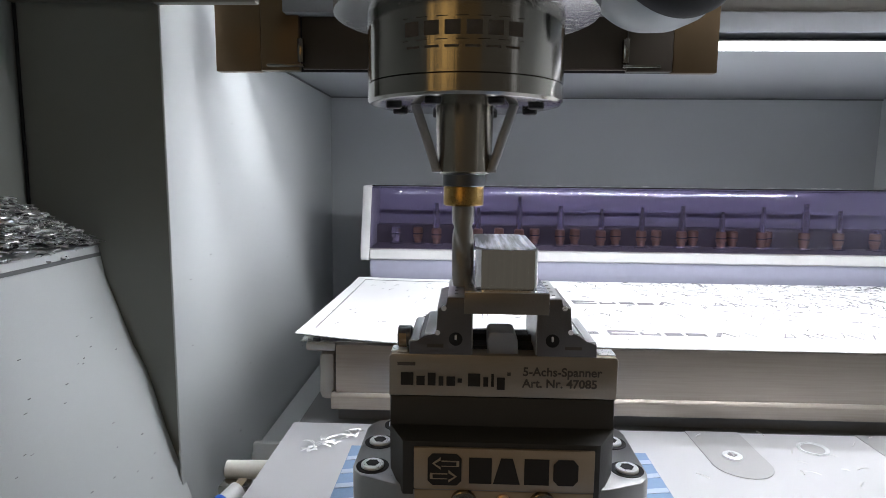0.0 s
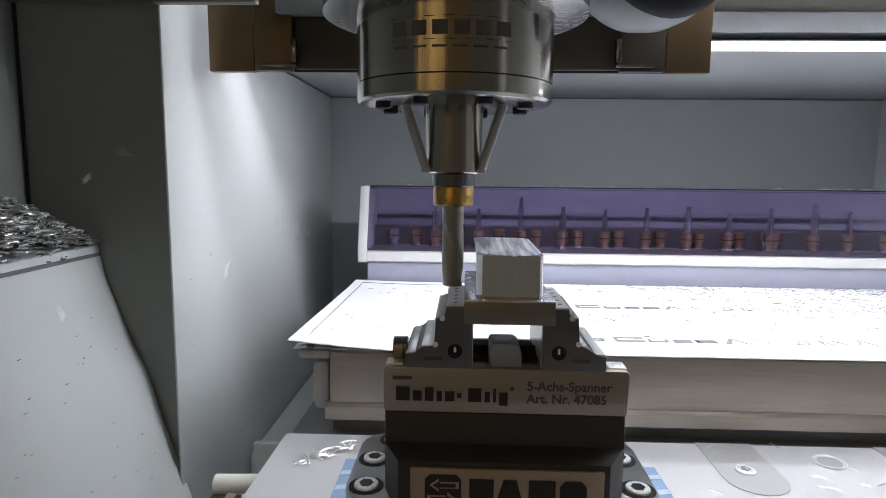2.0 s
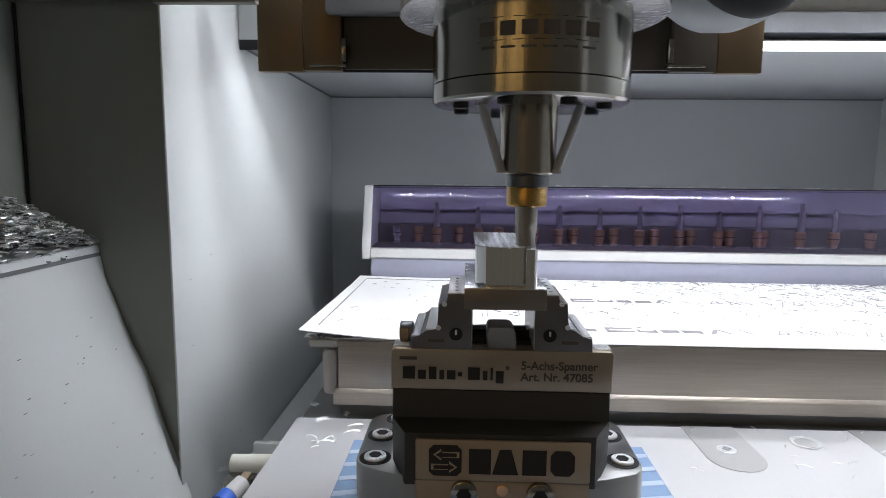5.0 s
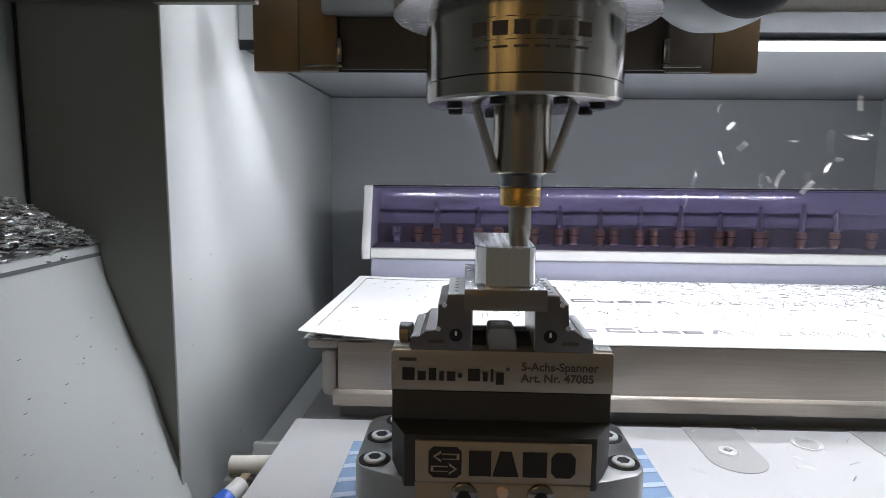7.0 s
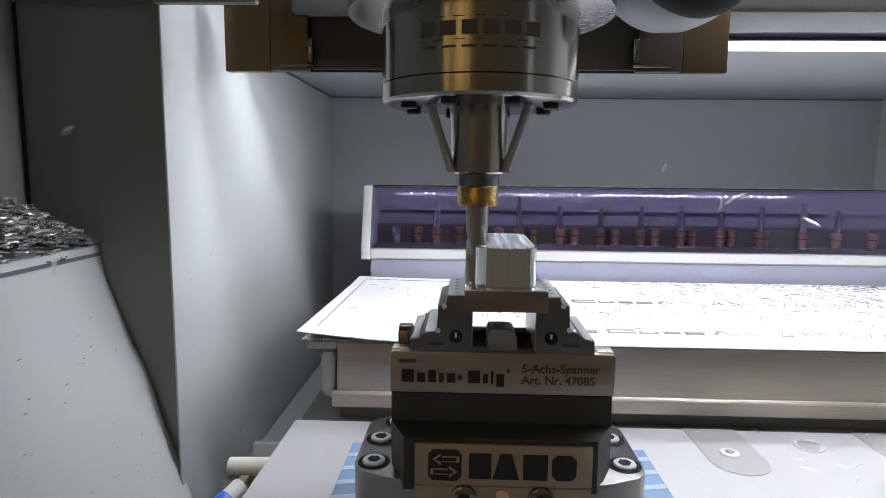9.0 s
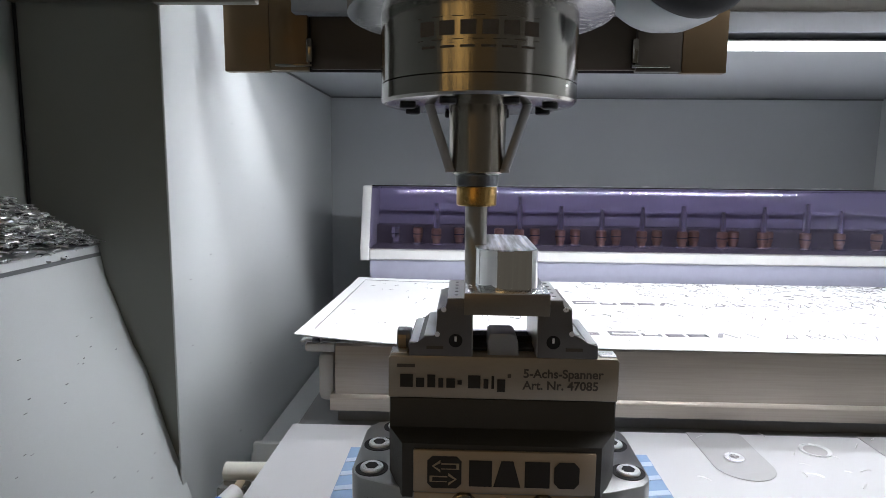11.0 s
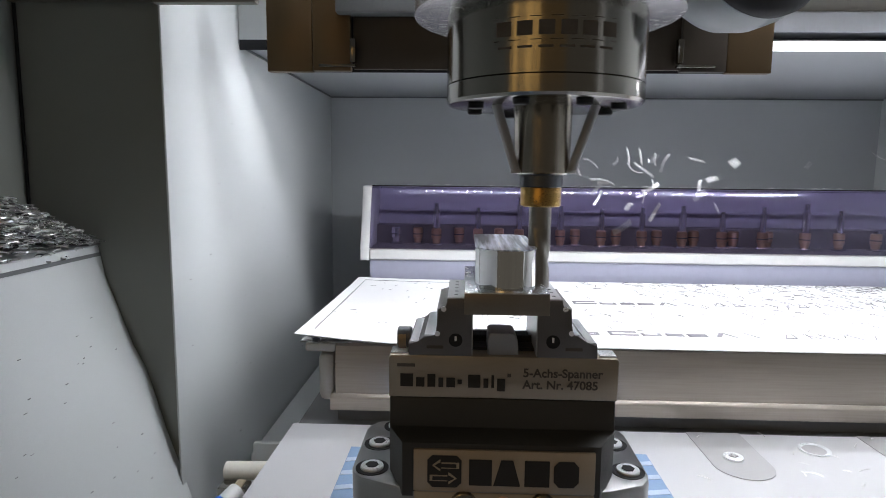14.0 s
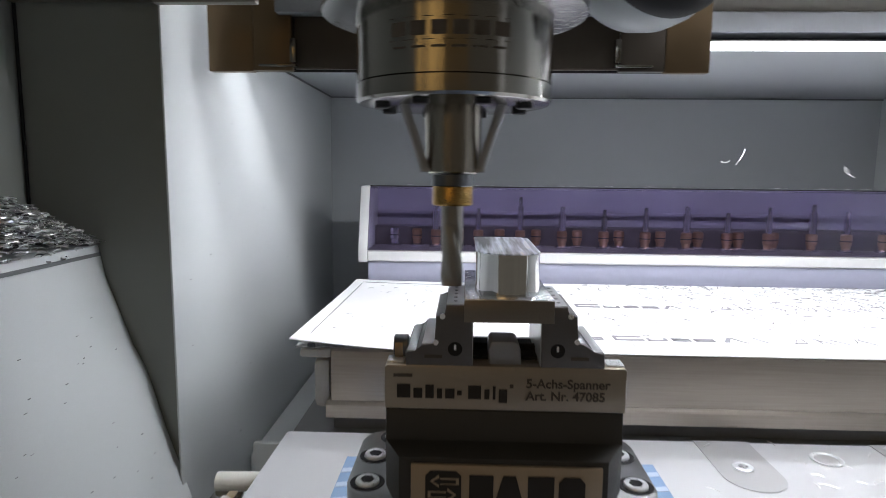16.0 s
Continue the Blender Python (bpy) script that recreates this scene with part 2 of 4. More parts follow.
solid("trim_soffit", box(boxed(XL + 0.001, 0.5655, 0.6165, 0.6195, 0.2880, 0.2895), XL + 0.001, XL + 0.003, 0.2630, 0.6160, 0.2880, 0.2895), "strip", (0.2, 0.618, 0.288), "thin dark joint under the soffit", "trim", kind="structure")

solid("trim_band", boxed(-0.120, 0.565, 0.266, 0.290, 0.3010, 0.3182, bev=0.001), "band_grey", (0.2, 0.27, 0.301), "white band above the light bar, toned down to grey against its glare", "band", kind="structure")
solid("trim_front", boxed(XL + 0.001, -0.1205, 0.2640, 0.2720, 0.2942, 0.4195), "paint", (-0.17, 0.268, 0.2942), "light grey painted front of the soffit", "trim", kind="structure")
solid("trim_upper", boxed(-0.120, 0.565, 0.268, 0.300, 0.3186, 0.4195), "ceiling", (0.2, 0.28, 0.3186), "dark brown upper fascia above the white band", "fascia", kind="structure")
# Unseen front panel; its dark colour keeps bounce off front faces.
bm = boxed(-0.335, 0.615, -0.335, -0.320, -0.14, 0.03)
box(bm, -0.335, -0.300, -0.335, -0.320, 0.03, 0.42)
box(bm, 0.540, 0.615, -0.335, -0.320, 0.03, 0.42)
box(bm, -0.300, 0.540, -0.335, -0.320, 0.40, 0.42)
solid("wall_front", bm, "ceiling", (0.1, -0.33, -0.14), "unseen door panel with a window opening, darkened to cut bounced light", "wall", kind="structure")
# Unseen glowing panels, placed so the spindle housing mirrors gold and brown.
bm = bmesh.new()
for xa, xb in ((-0.95, -0.74), (-0.62, -0.575), (-0.52, -0.36), (-0.31, -0.24)):
    box(bm, xa, xb, -1.02, -1.00, 0.34, 1.2)
solid("backdrop_lit", bm, "reflect_gold", (-0.5, -1.0, 0.34), "unseen glowing panels that put gold stripes in the spindle reflection", "backdrop", kind="structure")
solid("backdrop_warm", boxed(-0.33, 0.35, -1.22, -1.20, 0.38, 1.2), "reflect_warm", (0.0, -1.2, 0.38), "unseen glowing panel that warms the spindle reflection", "backdrop", kind="structure")
solid("backdrop_room", boxed(-2.2, 2.2, -1.62, -1.60, -0.6, 1.3), "room_brown", (0, -1.6, -0.6), "dim brown room outside the door window", "backdrop", kind="structure")

bar = thing("light_bar", (0.17, 0.266, 0.291), "slim aluminium light bar with a glowing white strip", "light bar")
part("housing", boxed(XL + 0.002, 0.565, 0.2612, 0.2622, 0.2850, 0.2935, bev=0.0003), "black", bar, "dark bar housing")
led_mesh = finish("led", boxed(0, 0.0030, -0.0020, 0.0020, -0.0014, 0.0), "led")
for i in range(49):
    d = new("led", led_mesh)
    d.parent = bar
    d.matrix_basis = Matrix.Translation(Vector((-0.119 + i * 0.01272, LED_Y, LED_Z)) - BASE[bar]) @ Matrix.Rotation(radians(-30), 4, "X")
bm = boxed(-0.135, 0.472, -0.0018, 0.0018, 0.0001, 0.0006)
bmesh.ops.transform(bm, matrix=Matrix.Translation((0, LED_Y, LED_Z)) @ Matrix.Rotation(radians(-30), 4, "X"), verts=bm.verts)
part("carrier", bm, "white_band", bar, "white led carrier strip")
part("diffuser", boxed(-0.132, 0.480, 0.2590, 0.2610, 0.2862, 0.2925, bev=0.0006), "led_soft", bar, "glowing white diffuser")
part("front_lens", boxed(-0.132, 0.480, 0.2538, 0.2546, 0.2836, 0.2898, bev=0.0003), "led_soft", bar, "glowing white front lens")

# Unseen strip light added for card and side panel; shroud spares the fascia.
lamp = thing("added_strip_light", (0.2, 0.198, 0.4195), "unseen shrouded strip light added behind the carriage", "light strip")
part("housing", box(boxed(-0.150, 0.49, 0.186, 0.210, 0.3560, 0.4200, bev=0.001), -0.100, 0.49, 0.2080, 0.2110, 0.3470, 0.3559), "strip", lamp)
part("diffuser", boxed(-0.145, 0.48, 0.190, 0.206, 0.3530, 0.3558, bev=0.0004), "strip_glow", lamp, "glowing white diffuser")

# Unseen fill light, added to brighten the table front and the chute.
fill_lamp = thing("added_fill_light", (0.2, 0.12, 0.4195), "unseen fill light added under the machine ceiling over the table", "ceiling light")
part("housing", boxed(-0.130, 0.490, 0.095, 0.145, 0.4120, 0.4200, bev=0.001), "white_band", fill_lamp)
part("diffuser", boxed(-0.120, 0.480, 0.105, 0.135, 0.4095, 0.4118, bev=0.0004), "fill_glow", fill_lamp, "glowing white diffuser")

# ---- near chute with chips ----
chute = thing("chip_chute", (-0.24, 0.0, -0.10), "light grey bent sheet metal chute with chips on its top ledge", "chute")
slope = [(-0.2702, 0.1305), (-0.2690, 0.1300), (-0.2650, 0.1084), (-0.2570, 0.0854), (-0.2480, 0.0597), (-0.2402, 0.0443), (-0.2354, 0.0279), (-0.2275, -0.0012), (-0.2193, -0.0265), (-0.2120, -0.0500), (-0.1990, -0.0980), (-0.2030, -0.0980), (-0.2440, 0.0443), (-0.2730, 0.1270)]
part("panel", prism(bmesh.new(), slope, "y", -0.318, 0.1355), "paint", chute, "sloping light grey panel")
# Dark strip along the panel just below the ledge.
part("ledge_line", boxed(-0.2694, -0.2672, -0.318, 0.1350, 0.1232, 0.1256), "strip", chute, "dark strip along the panel under the ledge")
part("ledge", boxed(-0.3160, -0.2695, -0.318, 0.1355, 0.1262, 0.1300, bev=0.0004), "paint", chute, "narrow top ledge")

# ---- table ----
table = thing("machine_table", (0.1, 0.1, -0.03), "ground light aluminium machine table plate with slots", "machine table")
part("plate", boxed(-0.1405, 0.552, -0.15, 0.1500, -0.028, 0.0, bev=0.0008), "table", table)
part("rear_plate", boxed(-0.138, 0.552, 0.1505, 0.52, -0.028, -0.002, bev=0.0008), "strip", table, "dark grey strip behind the plate")
TABLE.append(table)


def slot_insert(x, tip):
    bm = bmesh.new()
    n, w = 14, 0.0185
    pts = [(x + w, 0.1498), (x + w, tip + w)] + [(x + w * math.cos(math.pi * i / n), tip + w - w * math.sin(math.pi * i / n)) for i in range(1, n)] + [(x - w, tip + w), (x - w, 0.1498)]
    prism(bm, pts, "z", 0.0002, 0.0006)
    part("slot_insert", bm, "insert", table, "darker grey rounded slot insert")


slot_insert(0.1603, 0.083)
slot_insert(0.2790, 0.083)


def screw_in(x, y, r, parent, deep=False):
    s = part("screw", turned([(r, 0.0006), (r, 0.0015), (r * 0.9, 0.0019), (r * 0.5, 0.0019), (r * 0.45, 0.0012)], (x, y, 0), 24), "zinc", parent, "bright zinc cross-head screw")
    part("drive", box(boxed(x - r * 0.45, x + r * 0.45, y - r * 0.1, y + r * 0.1, 0.0013, 0.0022), x - r * 0.1, x + r * 0.1, y - r * 0.45, y + r * 0.45, 0.00135, 0.00225), "insert", s)


screw_in(0.1590, 0.1120, 0.0062, table)
part("bore", turned([(0.0098, 0.0002), (0.0098, 0.0011), (0.0088, 0.0012), (0.0072, 0.0004)], (0.2187, 0.1266, 0), 32), "zinc", table, "countersunk bore rim")
part("bore_core", turned([(0.0072, 0.0003), (0.0071, 0.0006)], (0.2187, 0.1266, 0), 32), "insert", table)

# ---- vise ----
vise = thing("vise", (0, 0.023, 0.045), "dark steel five-axis vise with tan lettered front plates", "vise")
prof_l = [(-0.0418, 0.0997), (-0.0421, 0.1053), (-0.0375, 0.1058), (-0.0350, 0.1089), (-0.0291, 0.1090), (-0.0291, 0.1216), (-0.0248, 0.1220), (-0.0248, 0.1262),
          (-0.0166, 0.1262), (-0.0166, 0.1202), (-0.0136, 0.1202), (-0.0133, 0.0997)]
JAW0, JAW1 = 0.0, 0.0465
JAWTOP = 0.1262


def mark(x0, x1, z0, z1, y, ink, parent, pts=None):
    if pts:
        bm = prism(bmesh.new(), [(x0 + (x1 - x0) * a, z0 + (z1 - z0) * b) for a, b in pts], "y", y - 0.0003, y)
    else:
        bm = boxed(x0, x1, y - 0.0003, y, z0, z1)
    part("print", bm, ink, parent)


def jaw(name, pts, sign):
    j = part(name, prism(bmesh.new(), pts, "y", JAW0, JAW1, bev=0.0005), "vise_steel", vise, "stepped dark steel clamping jaw")
    cx = -0.0207 if sign < 0 else 0.0231
    part("bore", turned([(0.0031, JAW0 - 0.0002), (0.0031, JAW0 + 0.0004), (0.0026, JAW0 + 0.0004)], (cx, 0, 0.1072), 24, "y"), "black", j, "round dark bore in the jaw")
    part("pin", boxed(cx - 0.0005, cx + 0.0005, JAW0 - 0.0005, JAW0 + 0.0003, 0.1068, 0.1092, bev=0.0002), "zinc", j)
    top, step, low = (-0.0246, -0.0168), (-0.0350, -0.0294), (-0.0415, -0.0378)
    if sign > 0:
        top, step, low = (0.0209, 0.0268), (0.0315, 0.0350), (0.0386, 0.0428)
    pad = part("grip_pad", boxed(*top, JAW0 + 0.0006, JAW1 - 0.0006, JAWTOP - 0.0001, JAWTOP + 0.0005, bev=0.0003), "jaw_pad", j, "grip strip of lighter metal, paled further for the light on it")
    for i in range(5):  # dimples pressed into the strip
        part("dimple", turned([(0.0010, JAWTOP + 0.0004), (0.0008, JAWTOP + 0.0007)], (sum(top) / 2, JAW0 + 0.007 + i * 0.008, 0), 10), "steel_dark", pad)
    # Thin pale sheets carry the light on the steps in their colour.
    for (xa, xb), z in ((step, 0.1089 if sign < 0 else 0.1101), (low, 0.1056 if sign < 0 else 0.1064)):
        part("step_face", boxed(xa, xb, JAW0 + 0.0008, JAW1 - 0.0008, z - 0.0002, z + 0.0005, bev=0.0003), "jaw_pad", j, "jaw step paled in colour for the light on it")
    for x, z in ((-0.0262, 0.1214), (-0.0290, 0.1100)) if sign < 0 else ((0.0282, 0.1222), (0.0312, 0.1112)):  # round relief grooves
        # Bright disc stands for the white card seen through the notch.
        part("relief", turned([(0.0012, JAW0 - 0.0003), (0.0012, JAW0 + 0.0002)], (x, 0, z), 14, "y"), "zinc", j)
    inner = -0.0134 if sign < 0 else 0.0162
    part("inner_face", boxed(inner - 0.0004, inner + 0.0004, JAW0 + 0.001, JAW1 - 0.001, 0.1000, 0.1196), "jaw_pad", j, "jaw inner face paled in colour for the light on it")
    xc = -0.0300 if sign < 0 else 0.0325
    mark(xc - 0.0038, xc + 0.0038, 0.1032, 0.1046, JAW0 - 0.0001, "ink_grey", j)
    return j


jaw("jaw", prof_l, -1)
prof_r = [(0.0207, 0.1262), (0.0207, 0.1209), (0.0160, 0.1209), (0.0163, 0.0997), (0.0433, 0.0997), (0.0430, 0.1062), (0.0383, 0.1066), (0.0352, 0.1100),
          (0.0313, 0.1102), (0.0311, 0.1224), (0.0270, 0.1228), (0.0270, 0.1262)]
jaw("jaw", prof_r[::-1], 1)
part("spindle_screw", turned([(0.0024, -0.0300), (0.0030, -0.0295), (0.0030, 0.0305), (0.0024, 0.0310)], (0, 0.023, 0.1008), 24, "x"), "black", vise, "dark threaded clamping spindle")
part("screw_cap", turned([(0.0042, -0.0482), (0.0050, -0.0478), (0.0050, -0.0420), (0.0042, -0.0415)], (0, 0.012, 0.1050), 24, "x"), "steel_dark", vise, "dark spindle end")
part("cap_ring", turned([(0.0044, -0.0476), (0.0052, -0.0474), (0.0052, -0.0440), (0.0044, -0.0438)], (0, 0.012, 0.1046), 24, "x"), "badge", vise, "tan ring on the spindle end")
bm = bmesh.new()
pts = [(-0.0060, 0.0990), (0.0082, 0.0990), (0.0078, 0.1060), (0.0066, 0.1090), (0.0050, 0.1100), (-0.0046, 0.1100), (-0.0058, 0.1090), (-0.0061, 0.1060)]
part("centre_block", prism(bm, pts, "y", 0.0030, 0.020, bev=0.0012), "blue_grey", vise, "blue-grey rounded centre block")
part("guide", boxed(-0.0132, 0.0162, 0.010, 0.040, 0.0985, 0.1012), "black", vise, "black guide between the jaws")
part("guide_edge", boxed(-0.0130, 0.0160, 0.0402, 0.0450, 0.0992, 0.1007, bev=0.0003), "jaw_pad", vise, "pale cross rib behind the spindle")

bm = prism(bmesh.new(), [(-0.0511, 0.0800), (0.0529, 0.0800), (0.0532, 0.0985), (0.0520, 0.0998), (-0.0500, 0.0998), (-0.0511, 0.0985)], "y", 0.0, 0.014, bev=0.0006)
top_band = part("top_band", bm, "vise_band", vise, "tan ground steel band with black print")
part("jaw_bed", boxed(-0.0440, 0.0452, 0.0142, 0.0460, 0.0800, 0.0994, bev=0.0006), "vise_steel", vise, "dark steel bed under the jaws")
bm = prism(bmesh.new(), [(-0.0508, 0.0795), (0.0526, 0.0795), (0.0526, 0.064), (0.0500, 0.0430), (0.040, 0.0370), (-0.040, 0.0370), (-0.0500, 0.0430), (-0.0508, 0.064)], "y", 0.0012, 0.0445, bev=0.0008)
body = part("body", bm, "vise_black", vise, "black anodised vise body")
bm = bmesh.new()
for x0, x1, y, z in ((-0.0508, 0.0526, 0.0010, 0.0655), (-0.0440, 0.0450, -0.0076, 0.0615), (-0.0440, 0.0450, -0.0076, 0.0360), (-0.0506, 0.0524, 0.0010, 0.0440), (-0.0450, 0.0470, 0.0010, 0.0330), (-0.0506, 0.0524, 0.0030, 0.0440), (-0.0450, 0.0470, 0.0030, 0.0330), (-0.0508, 0.0526, 0.0030, 0.0655)):
    bm.verts.new((x0, y, z))
    bm.verts.new((x1, y, z))
bmesh.ops.convex_hull(bm, input=list(bm.verts))
part("front_block", bm, "vise_black", body, "black block with bevelled cheeks")
badge = part("badge", boxed(-0.0388, 0.0424, -0.0092, -0.0074, 0.0395, 0.0592, bev=0.0004), "badge", vise, "tan metal badge with a black emblem and dark block marks")
part("lower_badge", boxed(-0.0385, 0.0424, -0.0088, -0.0074, 0.0230, 0.0388, bev=0.0004), "badge", vise, "tan lower badge strip")
for x in (-0.0160, 0.0195):
    s = part("badge_screw", turned([(0.0052, -0.0118), (0.0062, -0.0112), (0.0062, -0.0086)], (x, 0, 0.0335), 24, "y"), "steel", vise, "polished socket screw")
    part("socket", turned([(0.0036, -0.0121), (0.0036, -0.0117)], (x, 0, 0.0335), 6, "y"), "black", s)
part("centre_pin", turned([(0.0022, -0.0105), (0.0030, -0.0100), (0.0030, -0.0086)], (0.0018, 0, 0.0350), 16, "y"), "copper", vise, "small copper coloured pin")

# printed brand marks as plain blocks
yb = -0.0094
e0, e1, f0, f1 = -0.0325, -0.0172, 0.0418, 0.0568
c = 0.0022
pts = [(e0 + c, f0), (e1 - c, f0), (e1, f0 + c), (e1, f1 - c), (e1 - c, f1), (e0 + c, f1), (e0, f1 - c), (e0, f0 + c)]
emblem = part("emblem", prism(bmesh.new(), pts, "y", yb - 0.0003, yb), "ink", badge, "black square emblem with two arrows")
for z, d in ((0.0522, 1), (0.0462, -1)):
    cx = (e0 + e1) / 2 + d * 0.0004
    pts = [(cx - d * 0.0060, z), (cx - d * 0.0022, z + 0.0029), (cx - d * 0.0022, z + 0.0014), (cx + d * 0.0062, z + 0.0014), (cx + d * 0.0062, z - 0.0014), (cx - d * 0.0022, z - 0.0014), (cx - d * 0.0022, z - 0.0029)]
    part("arrow", prism(bmesh.new(), pts, "y", yb - 0.0005, yb - 0.0002), "badge", emblem)
    core = [(cx + (px - cx) * 0.80, z + (pz - z) * 0.60) for px, pz in pts]
    part("arrow_core", prism(bmesh.new(), core, "y", yb - 0.0008, yb - 0.0004), "ink", emblem)
for xa, xb, shape in ((-0.0138, -0.0036, [(0, 0), (1, 0), (1, 1), (0, 1)]), (-0.0029, 0.0092, [(0, 0), (1, 0), (0.72, 1), (0.28, 1)]),
                      (0.0110, 0.0221, [(0, 0), (1, 0), (1, 1), (0, 1)]), (0.0240, 0.0351, [(0.2, 0), (0.8, 0), (1, 0.2), (1, 0.8), (0.8, 1), (0.2, 1), (0, 0.8), (0, 0.2)])):
    mark(xa, xb, 0.0430, 0.0552, yb, "ink", badge, shape)
yt = -0.0002

def block_word(x, z, sizes, gap):
    """A product name as plain blocks, one to a character."""
    for w, h, low in sizes:
        mark(x, x + w, z - low, z + h, yt, "ink", top_band)
        x += w + gap


block_word(-0.0457, 0.0852, ((0.0058, 0.0060, 0), (0.0038, 0.0044, 0), (0.0036, 0.0060, 0), (0.0022, 0.0044, 0), (0.0040, 0.0044, 0)), 0.0014)
mark(-0.0196, -0.0176, 0.0868, 0.0888, yt, "ink", top_band)
block_word(-0.0148, 0.0852, ((0.0056, 0.0060, 0), (0.0022, 0.0044, 0), (0.0012, 0.0060, 0), (0.0036, 0.0044, 0.0014)), 0.0014)
mark(0.0030, 0.0046, 0.0905, 0.0921, yt, "ink_grey", top_band)
mark(-0.0472, -0.0390, 0.0945, 0.0960, yt, "ink_grey", top_band)


def words(text, x, y, z, size, parent, ink, rot=(90, 0, 0)):
    cu = bpy.data.curves.new("lettering", "FONT")
    cu.body, cu.size, cu.extrude, cu.offset = text, size, 0.00008, size * 0.022
    cu.materials.append(M[ink])
    ob = new("lettering", cu)
    ob.parent = parent
    ob.matrix_basis = Matrix.Translation(-BASE[root(parent)]) @ pose(x, y, z, *rot)
    return ob


words("5-Achs-Spanner", 0.0100, yt - 0.0002, 0.0908, 0.0056, top_band, "ink_grey")
words("Art. Nr. 47085", 0.0100, yt - 0.0002, 0.0853, 0.0056, top_band, "ink_grey")
for x in (-0.0468, 0.0488):  # bright countersunk corner screws on the band
    part("corner_seat", boxed(x - 0.0038, x + 0.0038, 0.003, 0.012, 0.0996, 0.1004, bev=0.0003), "zinc", vise)
TABLE.append(vise)

# round base plate with a waist and bolts
base = thing("zero_point_plate", (0, 0.03, 0), "round polished steel clamping base plate with socket bolts", "base plate")
bm = bmesh.new()
half = [(0.0715, 0.012), (0.0700, 0.006), (0.0660, 0.001), (0.0500, -0.0055), (0.0360, -0.0085)]
pts = [(x, y) for x, y in half] + [(-x, y) for x, y in half[::-1]] + [(-x, 0.066 - y) for x, y in half] + [(x, 0.066 - y) for x, y in half[::-1]]
pts = [(x + 0.001, y) for x, y in pts]
prism(bm, pts, "z", 0.0005, 0.0400, bev=0.0018)
part("disc", bm, "base_steel", base)
for k, (x, y) in enumerate(((-0.0605, 0.010), (0.0630, 0.013), (-0.0605, 0.036), (0.0620, 0.042), (-0.0530, 0.058), (0.0555, 0.060))):
    b = part("bolt", turned([(0.0052, 0.0395), (0.0056, 0.0400), (0.0056, 0.0410), (0.0052, 0.0416), (0.0034, 0.0416)], (x, y, 0), 24), "zinc", base, "bright socket head bolt")
    # Black disc paints the shadow round the bolt head.
    part("recess_shade", turned([(0.0080, 0.0399), (0.0080, 0.0403)], (x, y, 0), 24), "black", b)
    part("hex", turned([(0.0033, 0.0408), (0.0033, 0.0418)], (x, y, 0), 6), "black", b)
part("riser", boxed(-0.041, 0.043, 0.0, 0.046, 0.0395, 0.0445), "steel_dark", base)
TABLE.append(base)

film_sheet = thing("blue_film", (0, 0.03, 0), "blue protective film with pale stripes on the table", "film")
part("sheet", boxed(-0.0905, 0.1030, -0.06, 0.112, 0.0001, 0.0012), "blue", film_sheet)
for i in range(9):
    y = -0.045 + i * 0.017
    for s, xa, xb in ((-1, -0.0900, -0.0640), (1, 0.0660, 0.1025)):
        pts = [(xa, y), (xb, y + 0.006), (xb, y + 0.011), (xa, y + 0.005)]
        part("stripe", prism(bmesh.new(), pts, "z", 0.0012, 0.0015), "blue_light", film_sheet, "pale stripe")
TABLE.append(film_sheet)

# workpiece
work = thing("workpiece", (0.002, 0.04, 0.1195), "milled aluminium workpiece with rounded corners on a flat stock", "workpiece")
part("stock", boxed(-0.0170, 0.0211, -0.0009, 0.0760, 0.1192, 0.1288, bev=0.0002), "flange", work, "brownish grey sawn stock plate")
part("milled_ledge", boxed(-0.0168, 0.0209, -0.0007, 0.0758, 0.1288, 0.1293, bev=0.0001), "milled_top", work, "bright freshly milled ledge round the boss")
X0, X1, Y0, Y1 = -0.0122, 0.0163, 0.0040, 0.0745


def corner(cx, cy, a0, r):
    ox, oy = cx - r * (1 if cx == X1 else -1), cy - r * (1 if cy == Y1 else -1)
    arc = [(ox + r * math.cos(radians(a0 + 7.5 * i)), oy + r * math.sin(radians(a0 + 7.5 * i))) for i in range(13)]
    ca, sa, e = math.cos(radians(a0)), math.sin(radians(a0)), 0.0004
    return [(arc[0][0] + sa * e, arc[0][1] - ca * e)] + arc + [(arc[-1][0] - ca * e, arc[-1][1] - sa * e)]


RFL, RFR = 0.0150, 0.0115
pts = corner(X1, Y0, -90, RFR) + corner(X1, Y1, 0, 0.008) + corner(X0, Y1, 90, 0.004) + corner(X0, Y0, 180, RFL)
part("boss", prism(bmesh.new(), pts, "z", 0.1294, 0.1474), "part_side", work, "bright milled boss with vertical reflections")
part("top_face", prism(bmesh.new(), pts, "z", 0.1474, 0.1479, bev=0.0001), "part_metal", work, "face milled top with streaks of sheen put into the colour")


def offcut(cx, a0, r, small, label):
    """A bite of the corner of the stock that the cutter takes off while the clip runs."""
    outer, inner = corner(cx, Y0, a0, small), corner(cx, Y0, a0, r)
    bm = bmesh.new()
    ring = [inner[1]] + outer + inner[-2:1:-1]
    prism(bm, ring, "z", 0.1295, 0.1478)
    return solid("offcut", bm, "part_side", (outer[6][0], outer[6][1], 0.1295), label, "offcut")


corner_text, front_text = "aluminium corner of the workpiece that is milled away", "aluminium front corner of the workpiece that is milled away"
